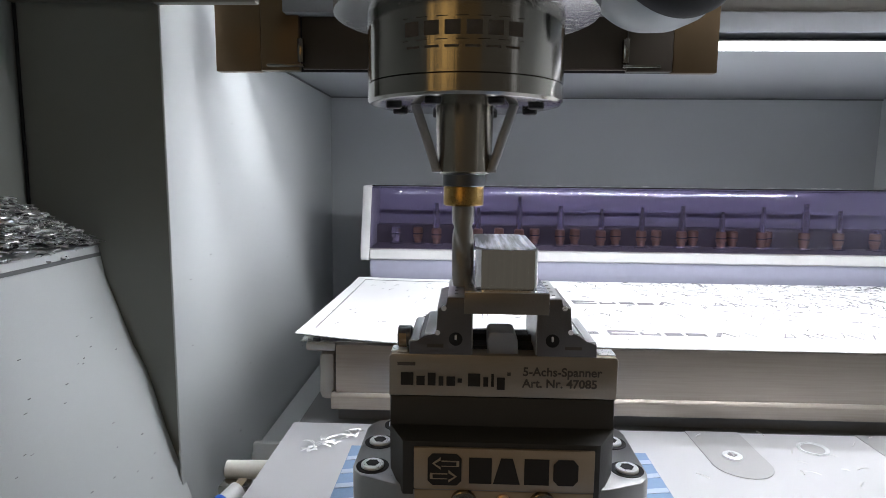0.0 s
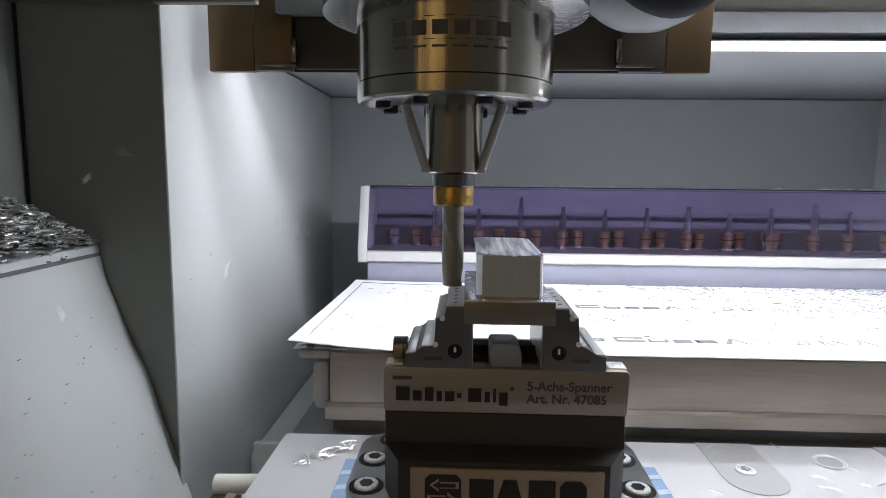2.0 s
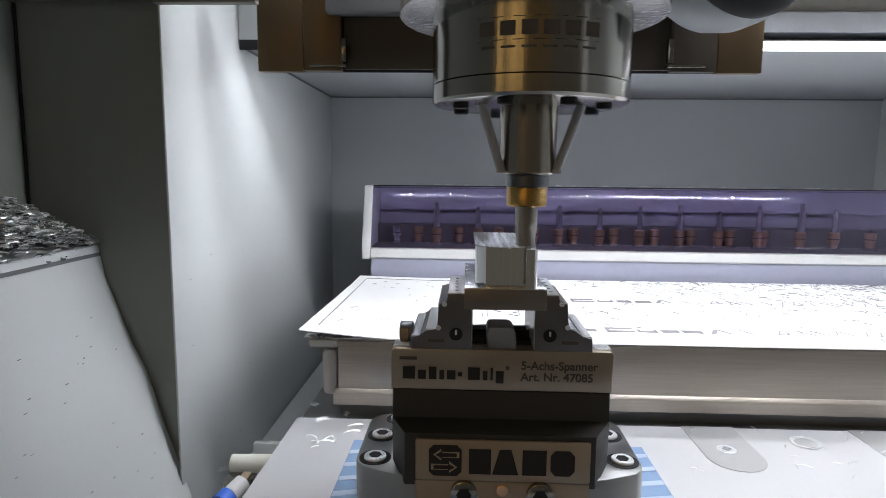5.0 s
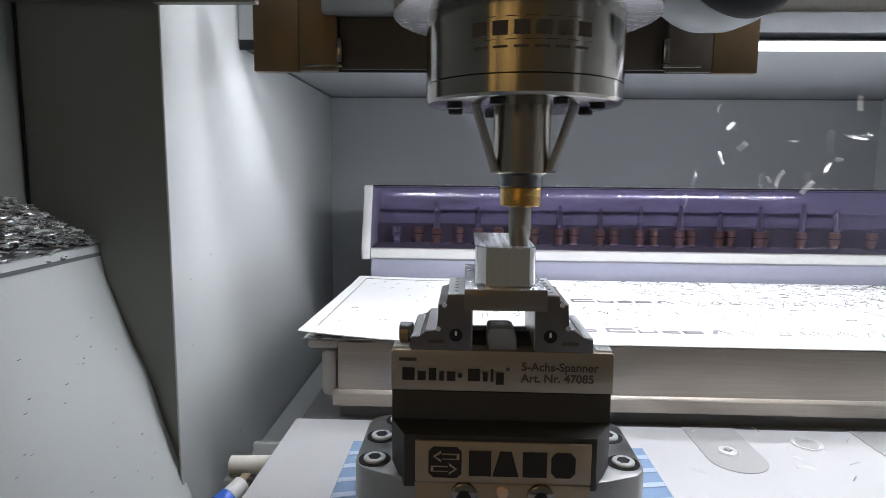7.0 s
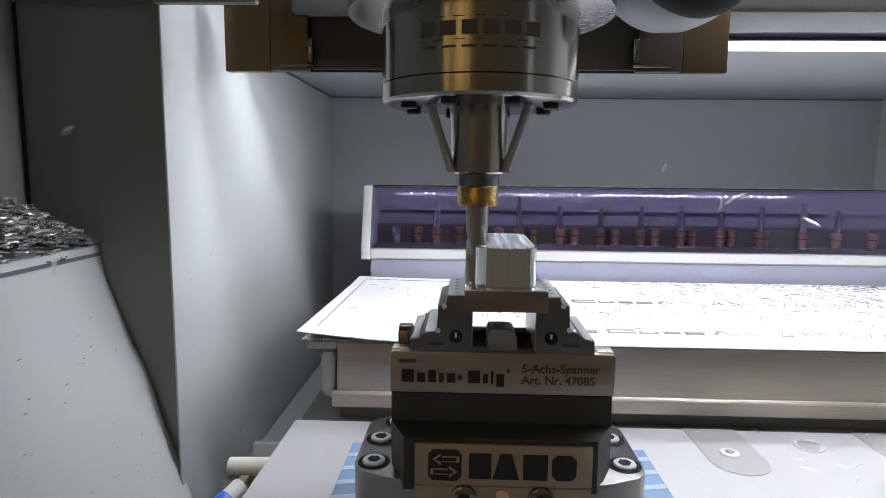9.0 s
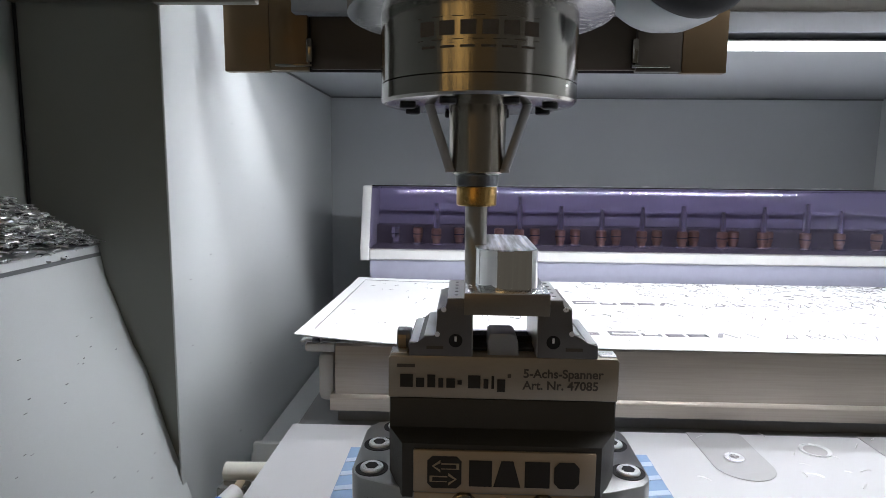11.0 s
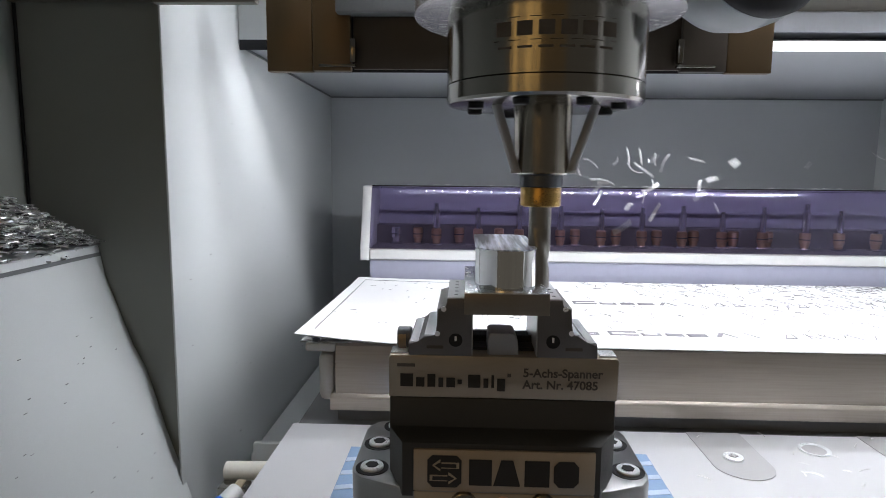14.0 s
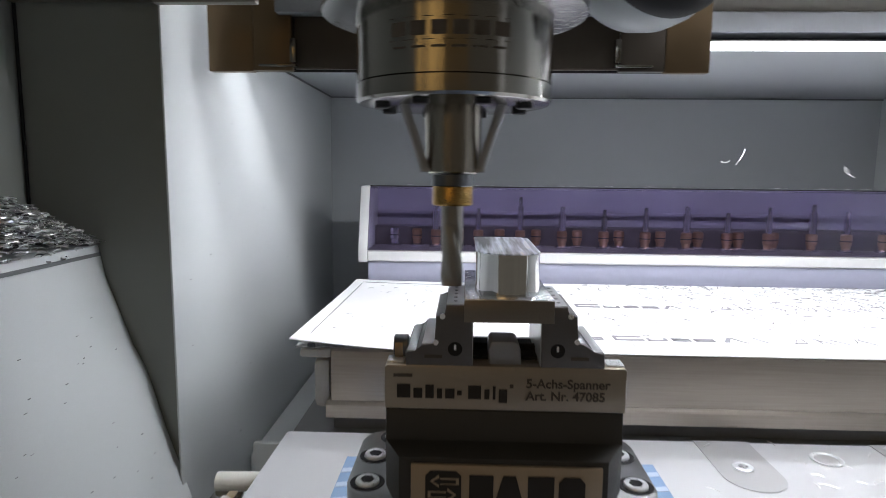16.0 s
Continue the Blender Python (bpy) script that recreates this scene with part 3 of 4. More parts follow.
BITES = [(offcut(X0, 180, 0.0075, 0.0040, corner_text), 4.4, Vector((-2.4, -1.0, 0.3))), (offcut(X0, 180, RFL, 0.00755, corner_text), 9.9, Vector((-2.4, -1.0, 0.3))),
         (offcut(X1, -90, 0.0052, 0.0026, front_text), 5.1, Vector((3.2, 0.9, 0.9))), (offcut(X1, -90, RFR, 0.00525, front_text), 12.6, Vector((3.2, 0.9, 0.9)))]
TABLE.append(work)

# vacuum table: extruded rail body
rail = thing("vacuum_table", (0.2, 0.25, 0), "extruded aluminium vacuum table with grooved front", "vacuum table")
prof = [(0.1572, 0.0205), (0.1571, 0.0212), (0.1570, 0.0310), (0.1572, 0.0420), (0.1580, 0.0500), (0.1588, 0.0560), (0.1610, 0.0575), (0.420, 0.0575), (0.420, 0.0205)]
lip = [(0.1548, 0.0085), (0.1544, 0.0095), (0.1544, 0.0178), (0.1549, 0.0186), (0.1571, 0.0203), (0.420, 0.0202), (0.420, 0.0085)]
# Dark strip stands in for the shaded gap under the lip.
part("foot", boxed(-0.1100, 0.552, 0.1620, 0.4150, -0.0019, 0.0084), "strip", rail, "dark strip for the shaded gap under the rail")
part("body", prism(bmesh.new(), prof, "x", -0.1105, 0.552), "alu_rail", rail, "brownish extruded front with one groove")
part("lower_lip", prism(bmesh.new(), lip, "x", -0.1140, 0.552), "alu_rail", rail, "extruded foot lip under the groove")
part("end_block", boxed(-0.1240, -0.1112, 0.1590, 0.415, 0.0130, 0.0500, bev=0.0050), "end_grey", rail, "beige grey end block")
part("end_gap", boxed(-0.1111, -0.1104, 0.1580, 0.300, 0.0206, 0.0430), "black", rail, "dark gap beside the end block")
part("top_plate", boxed(-0.1370, 0.552, 0.1600, 0.420, 0.0577, 0.0586, bev=0.0002), "alu", rail)
part("side_lip", boxed(-0.1330, -0.1106, 0.1580, 0.420, 0.0510, 0.0575, bev=0.0020), "end_grey", rail)
part("knob", turned([(0.0020, 0), (0.0028, 0.0005), (0.0028, 0.0022), (0.0020, 0.0028)], (-0.1250, 0.1600, 0.0585), 16), "steel_dark", rail)
TABLE.append(rail)

# white card with a lifted front corner
card = thing("card_sheet", (0.2, 0.28, 0.0586), "white printed card sheet with a curled front corner", "card")
bm = bmesh.new()
NX, NY = 90, 16
grid = []
for j in range(NY + 1):
    row = []
    for i in range(NX + 1):
        x, y = -0.139 + 0.689 * (i / NX), 0.1535 + 0.262 * j / NY
        lift = 0.0065 * max(0, 1 - (x + 0.139) / 0.09) ** 1.6 * max(0.25, 1 - (y - 0.15) / 0.30)
        row.append(bm.verts.new((x, y, 0.0592 + lift)))
    grid.append(row)
for j in range(NY):
    for i in range(NX):
        bm.faces.new((grid[j][i], grid[j][i + 1], grid[j + 1][i + 1], grid[j + 1][i]))
bmesh.ops.recalc_face_normals(bm, faces=bm.faces)
ret = bmesh.ops.extrude_face_region(bm, geom=list(bm.faces))
for v in ret["geom"]:
    if isinstance(v, bmesh.types.BMVert):
        v.co.z += 0.0006
part("sheet", bm, "card", card)


def card_z(x, y):
    return 0.0599 + 0.0065 * max(0, 1 - (x + 0.139) / 0.09) ** 1.6 * max(0.25, 1 - (y - 0.15) / 0.30)


def card_mark(x0, x1, y0, y1, skew=0.0):
    bm = bmesh.new()
    z = max(card_z(x0, y0), card_z(x1, y1), card_z(x0, y1), card_z(x1, y0))
    vs = [(x0, y0), (x1, y0), (x1 + skew, y1), (x0 + skew, y1)]
    prism(bm, vs, "z", z - 0.0003, z + 0.0002)
    part("print", bm, "card_ink", card)


rnd = random.Random(5)
def card_glyph(x, y, w, h, s, kind):
    """A plain open frame as large as a printed character."""
    bars = [(x, x + w, y, y + s * 1.6), (x, x + w, y + h - s * 1.6, y + h), (x, x + s, y, y + h), (x + w - s, x + w, y, y + h)]
    for k in {0: (0, 1, 2), 1: (0, 1, 2, 3), 2: (0, 2, 3), 3: (1, 3), 4: (1, 2, 3)}[kind]:
        card_mark(*bars[k])


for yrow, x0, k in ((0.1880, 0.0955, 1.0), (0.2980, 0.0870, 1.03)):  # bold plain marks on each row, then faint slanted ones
    for dx, w, h, st, kind in ((-0.020, 0.012, 0.008, 0.0020, 1), (0.0, 0.022, 0.013, 0.0026, 0), (0.0245, 0.015, 0.008, 0.0024, 2), (0.043, 0.0135, 0.008, 0.0022, 0), (0.0595, 0.015, 0.008, 0.0024, 1)):
        card_glyph(x0 + dx * k, yrow, w, h, st, kind)
    card_mark(x0 + 0.0800, x0 + 0.0840, yrow, yrow + 0.012, 0.006)
    card_mark(x0 + 0.0945, x0 + 0.0965, yrow, yrow + 0.012, -0.006)
    for i in range(16):
        x = x0 + 0.112 + i * 0.0195
        for d in (0.0, 0.0085) if i % 3 else (0.0,):
            card_mark(x + d, x + d + 0.0011, yrow, yrow + 0.013, (-0.006, 0.007, 0.002, -0.009)[(i + (d > 0)) % 4])
        if i % 4 == 1:
            card_mark(x, x + 0.0085, yrow, yrow + 0.0014)
for x, y0, y1 in ((-0.0012, 0.228, 0.252), (0.0032, 0.226, 0.256), (0.0312, 0.240, 0.258)):  # fine lines of a drawing
    card_mark(x, x + 0.0005, y0, y1)
card_mark(0.0032, 0.0060, 0.2555, 0.2562)
for x, y in ((0.0085, 0.252), (0.0120, 0.249), (0.0215, 0.238), (0.0255, 0.246), (0.0265, 0.236)):
    card_mark(x, x + 0.0035, y, y + 0.0012, 0.001)
for i in range(10):  # border line
    y = 0.172 + i * 0.022
    card_mark(-0.1290, -0.1284, y, y + 0.0215)
for i in range(14):
    x = -0.129 + i * 0.009
    card_mark(x, x + 0.0088, 0.3985, 0.3995)
TABLE.append(card)


# ---- chips ----
def chip(bm, p, length, width, turn_z, tilt, curl=0.4):
    """A curled ribbon of metal, four segments long."""
    m = Matrix.Translation(p) @ Euler((tilt, 0, turn_z)).to_matrix().to_4x4()
    n, rows_ = 4, []
    for i in range(n + 1):
        u = i / n - 0.5
        z = curl * length * (0.25 - u * u)
        rows_.append([bm.verts.new(m @ Vector((u * length, s * width / 2, z + zz))) for s, zz in ((-1, 0), (1, 0), (0, width * 0.35))])
    for a, b in zip(rows_, rows_[1:]):
        for i in range(3):
            bm.faces.new((a[i], a[(i + 1) % 3], b[(i + 1) % 3], b[i]))
    bm.faces.new(rows_[0])
    bm.faces.new(rows_[-1][::-1])


rnd = random.Random(11)
bm = bmesh.new()
for i in range(1500):
    x = 0.06 + 0.48 * rnd.random() ** 0.75
    y = 0.17 + 0.24 * (1 - rnd.random() ** 1.5)
    if rnd.random() > 0.15 + 1.2 * (x - 0.03) * (0.4 + (y - 0.17) / 0.24):
        continue
    chip(bm, (x, y, card_z(x, y) + 0.0006), rnd.uniform(0.004, 0.013), rnd.uniform(0.0004, 0.0009), rnd.uniform(0, 6.28), rnd.uniform(-0.4, 0.4), 0.25)
for i in range(26):
    x, y = rnd.uniform(-0.13, -0.03), rnd.uniform(0.18, 0.40)
    chip(bm, (x, y, card_z(x, y) + 0.0006), rnd.uniform(0.003, 0.007), 0.0006, rnd.uniform(0, 6.28), 0, 0.3)
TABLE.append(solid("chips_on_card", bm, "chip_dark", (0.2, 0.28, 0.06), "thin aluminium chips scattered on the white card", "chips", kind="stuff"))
bm = bmesh.new()
for i in range(9):
    chip(bm, (rnd.choice((-0.0150, 0.0188)) + rnd.uniform(-0.0012, 0.0012), rnd.uniform(0.004, 0.07), 0.1299), rnd.uniform(0.002, 0.004), rnd.uniform(0.0005, 0.0009), rnd.uniform(0, 6.28), 0, 0.3)
TABLE.append(solid("chips_on_workpiece", bm, "chip", (0.002, 0.04, 0.129), "small bright chips on the stock beside the boss", "chips", kind="stuff"))
bm = bmesh.new()
for i in range(20):
    x, y = rnd.uniform(0.11, 0.34), rnd.uniform(0.06, 0.148)
    chip(bm, (x, y, 0.0016), rnd.uniform(0.004, 0.011), rnd.uniform(0.0005, 0.0010), rnd.uniform(0, 6.28), rnd.uniform(-0.3, 0.3), 0.3)
TABLE.append(solid("chips_on_table", bm, "chip", (0.1, 0.1, 0), "curled aluminium chips lying on the table plate", "chips", kind="stuff"))

bm = bmesh.new()
for i in range(2400):
    x, y = -0.315 + 0.0470 * rnd.random(), 0.010 + 0.124 * rnd.random()
    hump = 0.034 * max(0, 1 - (max(0, y - 0.050) / 0.084) ** 2.6) * (0.45 + 0.55 * min(1, (-0.266 - x) / 0.02)) + 0.002
    chip(bm, (x, y, 0.1308 + hump * rnd.random() ** 0.5), rnd.uniform(0.004, 0.012), rnd.uniform(0.0006, 0.0018), rnd.uniform(0, 6.28), rnd.uniform(-1.5, 1.5), rnd.uniform(0.1, 0.9))
for i in range(16):  # a few hang over the edge of the ledge
    chip(bm, (-0.2690 + rnd.uniform(-0.003, 0.002), rnd.uniform(0.02, 0.132), 0.1300 + rnd.uniform(-0.004, 0.002)), rnd.uniform(0.005, 0.010), rnd.uniform(0.0008, 0.0016), rnd.uniform(0, 6.28), rnd.uniform(-1.5, 1.5), rnd.uniform(0.2, 0.8))
solid("chip_heap", bm, "chip_heap", (-0.29, 0.11, 0.12), "heap of bright curled aluminium chips on the chute ledge", "chips", kind="stuff")

# specks stuck to the left panels
bm = bmesh.new()
for i in range(34):
    y, z = rnd.uniform(0.14, 0.46), rnd.uniform(-0.05, 0.24)
    chip(bm, (XL + 0.0006, y, z), rnd.uniform(0.0015, 0.0035), 0.0006, 1.57, rnd.uniform(0, 3), 0.2)
for i in range(30):
    z, y = rnd.uniform(-0.03, 0.10), rnd.uniform(0.0, 0.12)
    x = -0.2402 + (0.0443 - z) * (0.30 if z < 0.0443 else 0.42)
    chip(bm, (x + 0.0006, y, z), rnd.uniform(0.0012, 0.0026), 0.0006, 1.57, rnd.uniform(0, 3), 0.2)
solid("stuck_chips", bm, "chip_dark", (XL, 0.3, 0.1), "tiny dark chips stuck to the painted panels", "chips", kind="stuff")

# ---- tool magazine ----
mag = thing("tool_magazine", (0.2, 0.47, 0), "white tool magazine with a violet tinted cover", "tool magazine")
part("lower_panel", prism(bmesh.new(), [(0.4300, 0.0), (0.4300, 0.0800), (0.52, 0.0800), (0.52, 0.0)], "x", -0.1283, 0.552), "lavender", mag, "lower panel with a lavender cast put into its colour")
part("front_lip", prism(bmesh.new(), [(0.4285, 0.0802), (0.4270, 0.0815), (0.4270, 0.0915), (0.436, 0.0925), (0.52, 0.0925), (0.52, 0.0802)], "x", -0.1283, 0.552), "white_band", mag, "white lip under the cover")
part("end_cap", prism(bmesh.new(), [(0.4270, 0.0795), (0.4262, 0.0935), (0.4492, 0.1655), (0.520, 0.1655), (0.520, 0.0795)], "x", -0.1390, -0.1290, bev=0.0008), "white_band", mag, "white end cap")
bm = prism(bmesh.new(), [(0.4290, 0.0935), (0.4513, 0.1640), (0.4533, 0.1635), (0.4312, 0.0930)], "x", -0.1288, 0.552)
cover = part("cover", bm, "violet", mag, "violet tinted acrylic cover")
cover.visible_shadow = False
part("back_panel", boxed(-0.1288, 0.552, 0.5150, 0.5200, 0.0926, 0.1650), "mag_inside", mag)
top = part("top_panel", boxed(-0.1288, 0.552, 0.4558, 0.5148, 0.1630, 0.1650), "violet", mag, "violet tinted acrylic top")
top.visible_shadow = False
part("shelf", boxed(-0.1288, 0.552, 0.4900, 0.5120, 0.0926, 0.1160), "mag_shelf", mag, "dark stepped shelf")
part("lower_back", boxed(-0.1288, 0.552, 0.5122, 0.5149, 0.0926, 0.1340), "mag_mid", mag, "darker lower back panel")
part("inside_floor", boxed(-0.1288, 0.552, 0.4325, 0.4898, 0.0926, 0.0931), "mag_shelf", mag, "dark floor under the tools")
part("top_edge", boxed(-0.1288, 0.552, 0.4517, 0.4557, 0.1652, 0.1666), "black", mag, "thin black top edge of the cover")
TABLE.append(mag)


def tool(name, x, y, length, r, label, nut="copper"):
    th = thing(name, (x, y, 0.0926), label, "tool holder", "tools in the magazine")
    part("foot", turned([(0.0085, 0.0927), (0.0085, 0.0945), (0.0060, 0.0960)], (x, y, 0), 20), "shank", th, "pale grey foot flange")
    part("cone", turned([(0.0045, 0.0958), (0.0050, 0.1010), (0.0062, 0.1015), (0.0062, 0.1125), (0.0045, 0.1140)], (x, y, 0), 20), nut, th, "knurled collet nut")
    part("groove", turned([(0.0064, 0.1052), (0.0064, 0.1064)], (x, y, 0), 20), "steel_dark", th)
    if length:
        part("shank", turned([(r, 0.1138), (r, 0.1138 + length * 0.72), (r * 0.65, 0.1138 + length * 0.722), (r * 0.65, 0.1138 + length)], (x, y, 0), 16), "shank", th, "grey cutter shank")
    TABLE.append(th)


SPOTS = (-0.0524, -0.0010, 0.0495, 0.0997, 0.1496, 0.1987, 0.2474, 0.2953, 0.3436, 0.3943, 0.4347, 0.4783)
LENGTHS = (0.031, 0.026, 0.040, 0.029, 0.026, 0.029, 0.031, 0.024, 0.031, 0.035, 0.027, 0.004)
for i, (x, length) in enumerate(zip(SPOTS, LENGTHS)):
    tool("tool_holder", x, 0.474, length, 0.0036 if i % 3 else 0.0044, "copper collared tool holder with a grey cutter")
for x in (-0.1035, -0.0762, -0.0245, 0.0253, 0.0697, 0.1195, 0.1700, 0.2200, 0.2650, 0.3130, 0.3545):
    pale = x < -0.1
    tool("spare_holder", x, 0.484, 0, 0, "short pale steel tool holder without a cutter" if pale else "short copper coloured tool holder without a cutter", "shank" if pale else "copper")
bm = bmesh.new()
for i in range(60):
    x = -0.10 + 0.64 * rnd.random() ** 0.7
    chip(bm, (x, rnd.uniform(0.4525, 0.456), 0.1672), rnd.uniform(0.003, 0.009), rnd.uniform(0.0006, 0.0012), rnd.uniform(-0.5, 0.5), rnd.uniform(-0.5, 0.5), rnd.uniform(0.1, 0.5))
TABLE.append(solid("chips_on_magazine", bm, "chip", (0.2, 0.454, 0.1666), "bright chips caught along the top edge of the magazine", "chips", kind="stuff"))

# ---- pneumatic pipe at the side ----
pipe = thing("air_fitting", (-0.16, 0.105, -0.05), "cream pipe elbow with a metal fitting and blue ring", "pipe fitting")
part("pipe", rod(bmesh.new(), (-0.1408, 0.1080, -0.0152), (-0.1735, 0.1080, -0.0160), 0.0060, 24), "cream", pipe)
part("clamp", boxed(-0.1730, -0.1540, 0.0900, 0.1015, -0.0330, -0.0185, bev=0.0012), "steel", pipe, "bright metal fitting block")
part("clamp_tab", boxed(-0.1625, -0.1570, 0.0860, 0.0990, -0.0184, -0.0168, bev=0.0005), "badge", pipe, "tan metal tab")
part("nipple", rod(bmesh.new(), (-0.1600, 0.0905, -0.0205), (-0.1645, 0.0800, -0.0232), 0.0058, 24), "white_band", pipe, "white round nipple")
part("ring", rod(bmesh.new(), (-0.1648, 0.0795, -0.0234), (-0.1680, 0.0725, -0.0252), 0.0066, 24), "blue_cap", pipe, "blue release ring")
TABLE.append(pipe)
solid("ledge", boxed(XL + 0.001, -0.145, 0.2587, 0.60, -0.12, -0.080, bev=0.001), "paint", (-0.18, 0.4, -0.12), "light grey painted ledge beside the table", "ledge", kind="structure")

solid("side_block", boxed(-0.1790, -0.1420, 0.1700, 0.1760, -0.0995, -0.0262, bev=0.0022), "paint", (-0.16, 0.21, -0.10), "pale grey block fixed beside the table", "block")

# ---- spindle head ----
AX, AY = -0.0181, 0.0248
head = thing("spindle_head", (AX, AY, 0.2155), "polished steel milling spindle with gold collet nut", "spindle")
part("housing", turned([(0.0420, 0.2130), (0.0442, 0.2134), (0.0453, 0.2146), (0.0453, 0.2215), (0.0448, 0.2218), (0.0453, 0.2221), (0.0453, 0.2700)], (AX, AY, 0), 96), "steel", head, "polished steel spindle housing")
part("collar", turned([(0.0560, 0.2520), (0.0605, 0.2530), (0.0605, 0.2600), (0.0560, 0.2610)], (AX, AY, 0), 64), "alu", head, "polished mounting collar")
for i in range(8):
    a = radians(22.5 + 45 * i)
    part("bolt", turned([(0.0030, 0.2108), (0.0036, 0.2112), (0.0036, 0.2132)], (AX + 0.0345 * math.cos(a), AY + 0.0345 * math.sin(a), 0), 12), "black", head, "black bolt under the housing")
part("nose", turned([(0.0118, 0.1818), (0.0130, 0.1826), (0.0132, 0.1900), (0.0135, 0.2080), (0.0137, 0.2132)], (AX, AY, 0), 64), "chuck", head, "brown grey spindle nose")
part("holder", turned([(0.0098, 0.1758), (0.0102, 0.1762), (0.0102, 0.1812), (0.0112, 0.1820)], (AX, AY, 0), 48), "steel_dark", head)
part("collet_nut", turned([(0.0060, 0.1664), (0.0088, 0.1666), (0.0096, 0.1672), (0.0096, 0.1752), (0.0090, 0.1762)], (AX, AY, 0), 48), "brass", head, "gold coloured collet nut")
for s in (-1, 1):
    n = part("nozzle", rod(bmesh.new(), (AX + s * 0.0225, AY - 0.010, 0.2132), (AX + s * 0.0128, AY - 0.006, 0.1835), 0.0022, 12), "nozzle", head, "thin coolant nozzle")
    part("nozzle_foot", boxed(AX + s * 0.0128 - 0.0022, AX + s * 0.0128 + 0.0022, AY - 0.008, AY - 0.004, 0.1822, 0.1840, bev=0.0004), "nozzle", n)
# fluted cutter
bm = bmesh.new()
CR, NZ, NA = 0.0053, 40, 24
rings = []
for k in range(NZ + 1):
    z = 0.1278 + 0.0392 * k / NZ
    ring = []
    for i in range(NA):
        a = 2 * math.pi * i / NA
        deep = 0.0 if z > 0.158 else 0.20 * max(0, math.cos(2 * (a + (z - 0.1278) * 110))) ** 2
        r = CR * (1 - deep)
        ring.append(bm.verts.new((AX + r * math.cos(a), AY + r * math.sin(a), z)))
    rings.append(ring)
for a, b in zip(rings, rings[1:]):
    for i in range(NA):
        bm.faces.new((a[i], a[(i + 1) % NA], b[(i + 1) % NA], b[i]))
bm.faces.new(rings[0])
bm.faces.new(rings[-1][::-1])
cutter = part("cutter", bm, "carbide", head, "grey carbide two-flute end mill", sharp=60)
# engraved brand block on the housing


def engraved(a0, a1, z0, z1, label=""):
    bm = bmesh.new()
    n, ring = 6, []
    for k in range(n + 1):
        a = radians(a0 + (a1 - a0) * k / n)
        ring.append([bm.verts.new((AX + r * math.cos(a), AY + r * math.sin(a), z)) for r, z in ((0.0450, z0), (0.04545, z0), (0.04545, z1), (0.0450, z1))])
    for p, q in zip(ring, ring[1:]):
        for i2 in range(4):
            bm.faces.new((p[i2], p[(i2 + 1) % 4], q[(i2 + 1) % 4], q[i2]))
    bm.faces.new(ring[0])
    bm.faces.new(ring[-1][::-1])
    part("engraving", bm, "ink_grey", head, label)


for i in range(6):
    engraved(-122.5 + i * 11, -114.5 + i * 11, 0.2362, 0.2418, "dark engraved block mark")
engraved(-124, -59, 0.2344, 0.2347)
engraved(-124, -59, 0.2432, 0.2435)
for i in range(6):
    engraved(-121.5 + i * 10.5, -114 + i * 10.5, 0.2314, 0.2323)
hx = AX + 0.0880
tip = Matrix.Rotation(radians(20), 3, "Z") @ Matrix.Rotation(radians(77), 3, "X")
shell = [(0.002, -0.0350), (0.013, -0.0333), (0.0225, -0.0280), (0.0300, -0.0200), (0.0345, -0.0100), (0.0360, 0.0), (0.0352, 0.0060), (0.0330, 0.0064)]
part("hose_shell", turned(shell, (hx, AY + 0.004, 0.2840), 64, turn=tip), "white_plastic", head, "white rounded suction housing")
part("hose_ring", turned([(0.0320, 0.0065), (0.0358, 0.0070), (0.0364, 0.0110), (0.0350, 0.0150), (0.0300, 0.0220), (0.0200, 0.0270)], (hx, AY + 0.004, 0.2840), 64, turn=tip), "black", head, "black hose ring")
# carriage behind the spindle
part("carriage", boxed(-0.1350, 0.0945, 0.1725, 0.1762, 0.2545, 0.3300, bev=0.001), "plate_shade", head, "carriage with shade put into its dark colour")
part("carriage_top", boxed(-0.1450, 0.1050, 0.1600, 0.1745, 0.2905, 0.3300, bev=0.001), "strip", head, "dark grey upper carriage plate")
for x0, x1, x2, lab in ((-0.1958, -0.1635, -0.1360, "brown plate"), (0.1553, 0.1249, 0.0935, "brown plate")):
    part("side_plate", boxed(min(x0, x1), max(x0, x1), 0.1690, 0.1760, 0.2522, 0.3300, bev=0.0006), "plate_brown", head, "brown tinted side plate")
    part("side_plate", boxed(min(x1, x2) + 0.0003, max(x1, x2) - 0.0003, 0.1690, 0.1760, 0.2530, 0.3300, bev=0.0006), "plate_brown" if x0 < 0 else "plate_shade", head, "brown tinted inner plate, the right one with shade in its colour")
    s = 1 if x0 < 0 else -1
    part("edge_bracket", boxed(min(x2, x2 + s * 0.004), max(x2, x2 + s * 0.004), 0.1640, 0.1688, 0.2580, 0.2740, bev=0.0005), "steel", head, "bright angle bracket")
    part("edge_bracket", boxed(min(x2 - s * 0.022, x2 + s * 0.004), max(x2 - s * 0.022, x2 + s * 0.004), 0.1640, 0.1688, 0.2550, 0.2568, bev=0.0005), "steel", head)
# Unseen black plate added to dull the carriage's reflection in the magazine cover.
part("rear_blind", boxed(-0.1955, 0.155, 0.1764, 0.1780, 0.2530, 0.3300, bev=0.0005), "black", head, "unseen black plate added to dull a reflection")
HEAD.append(head)

# ---- flying chips ----
FLY = []
rnd = random.Random(23)
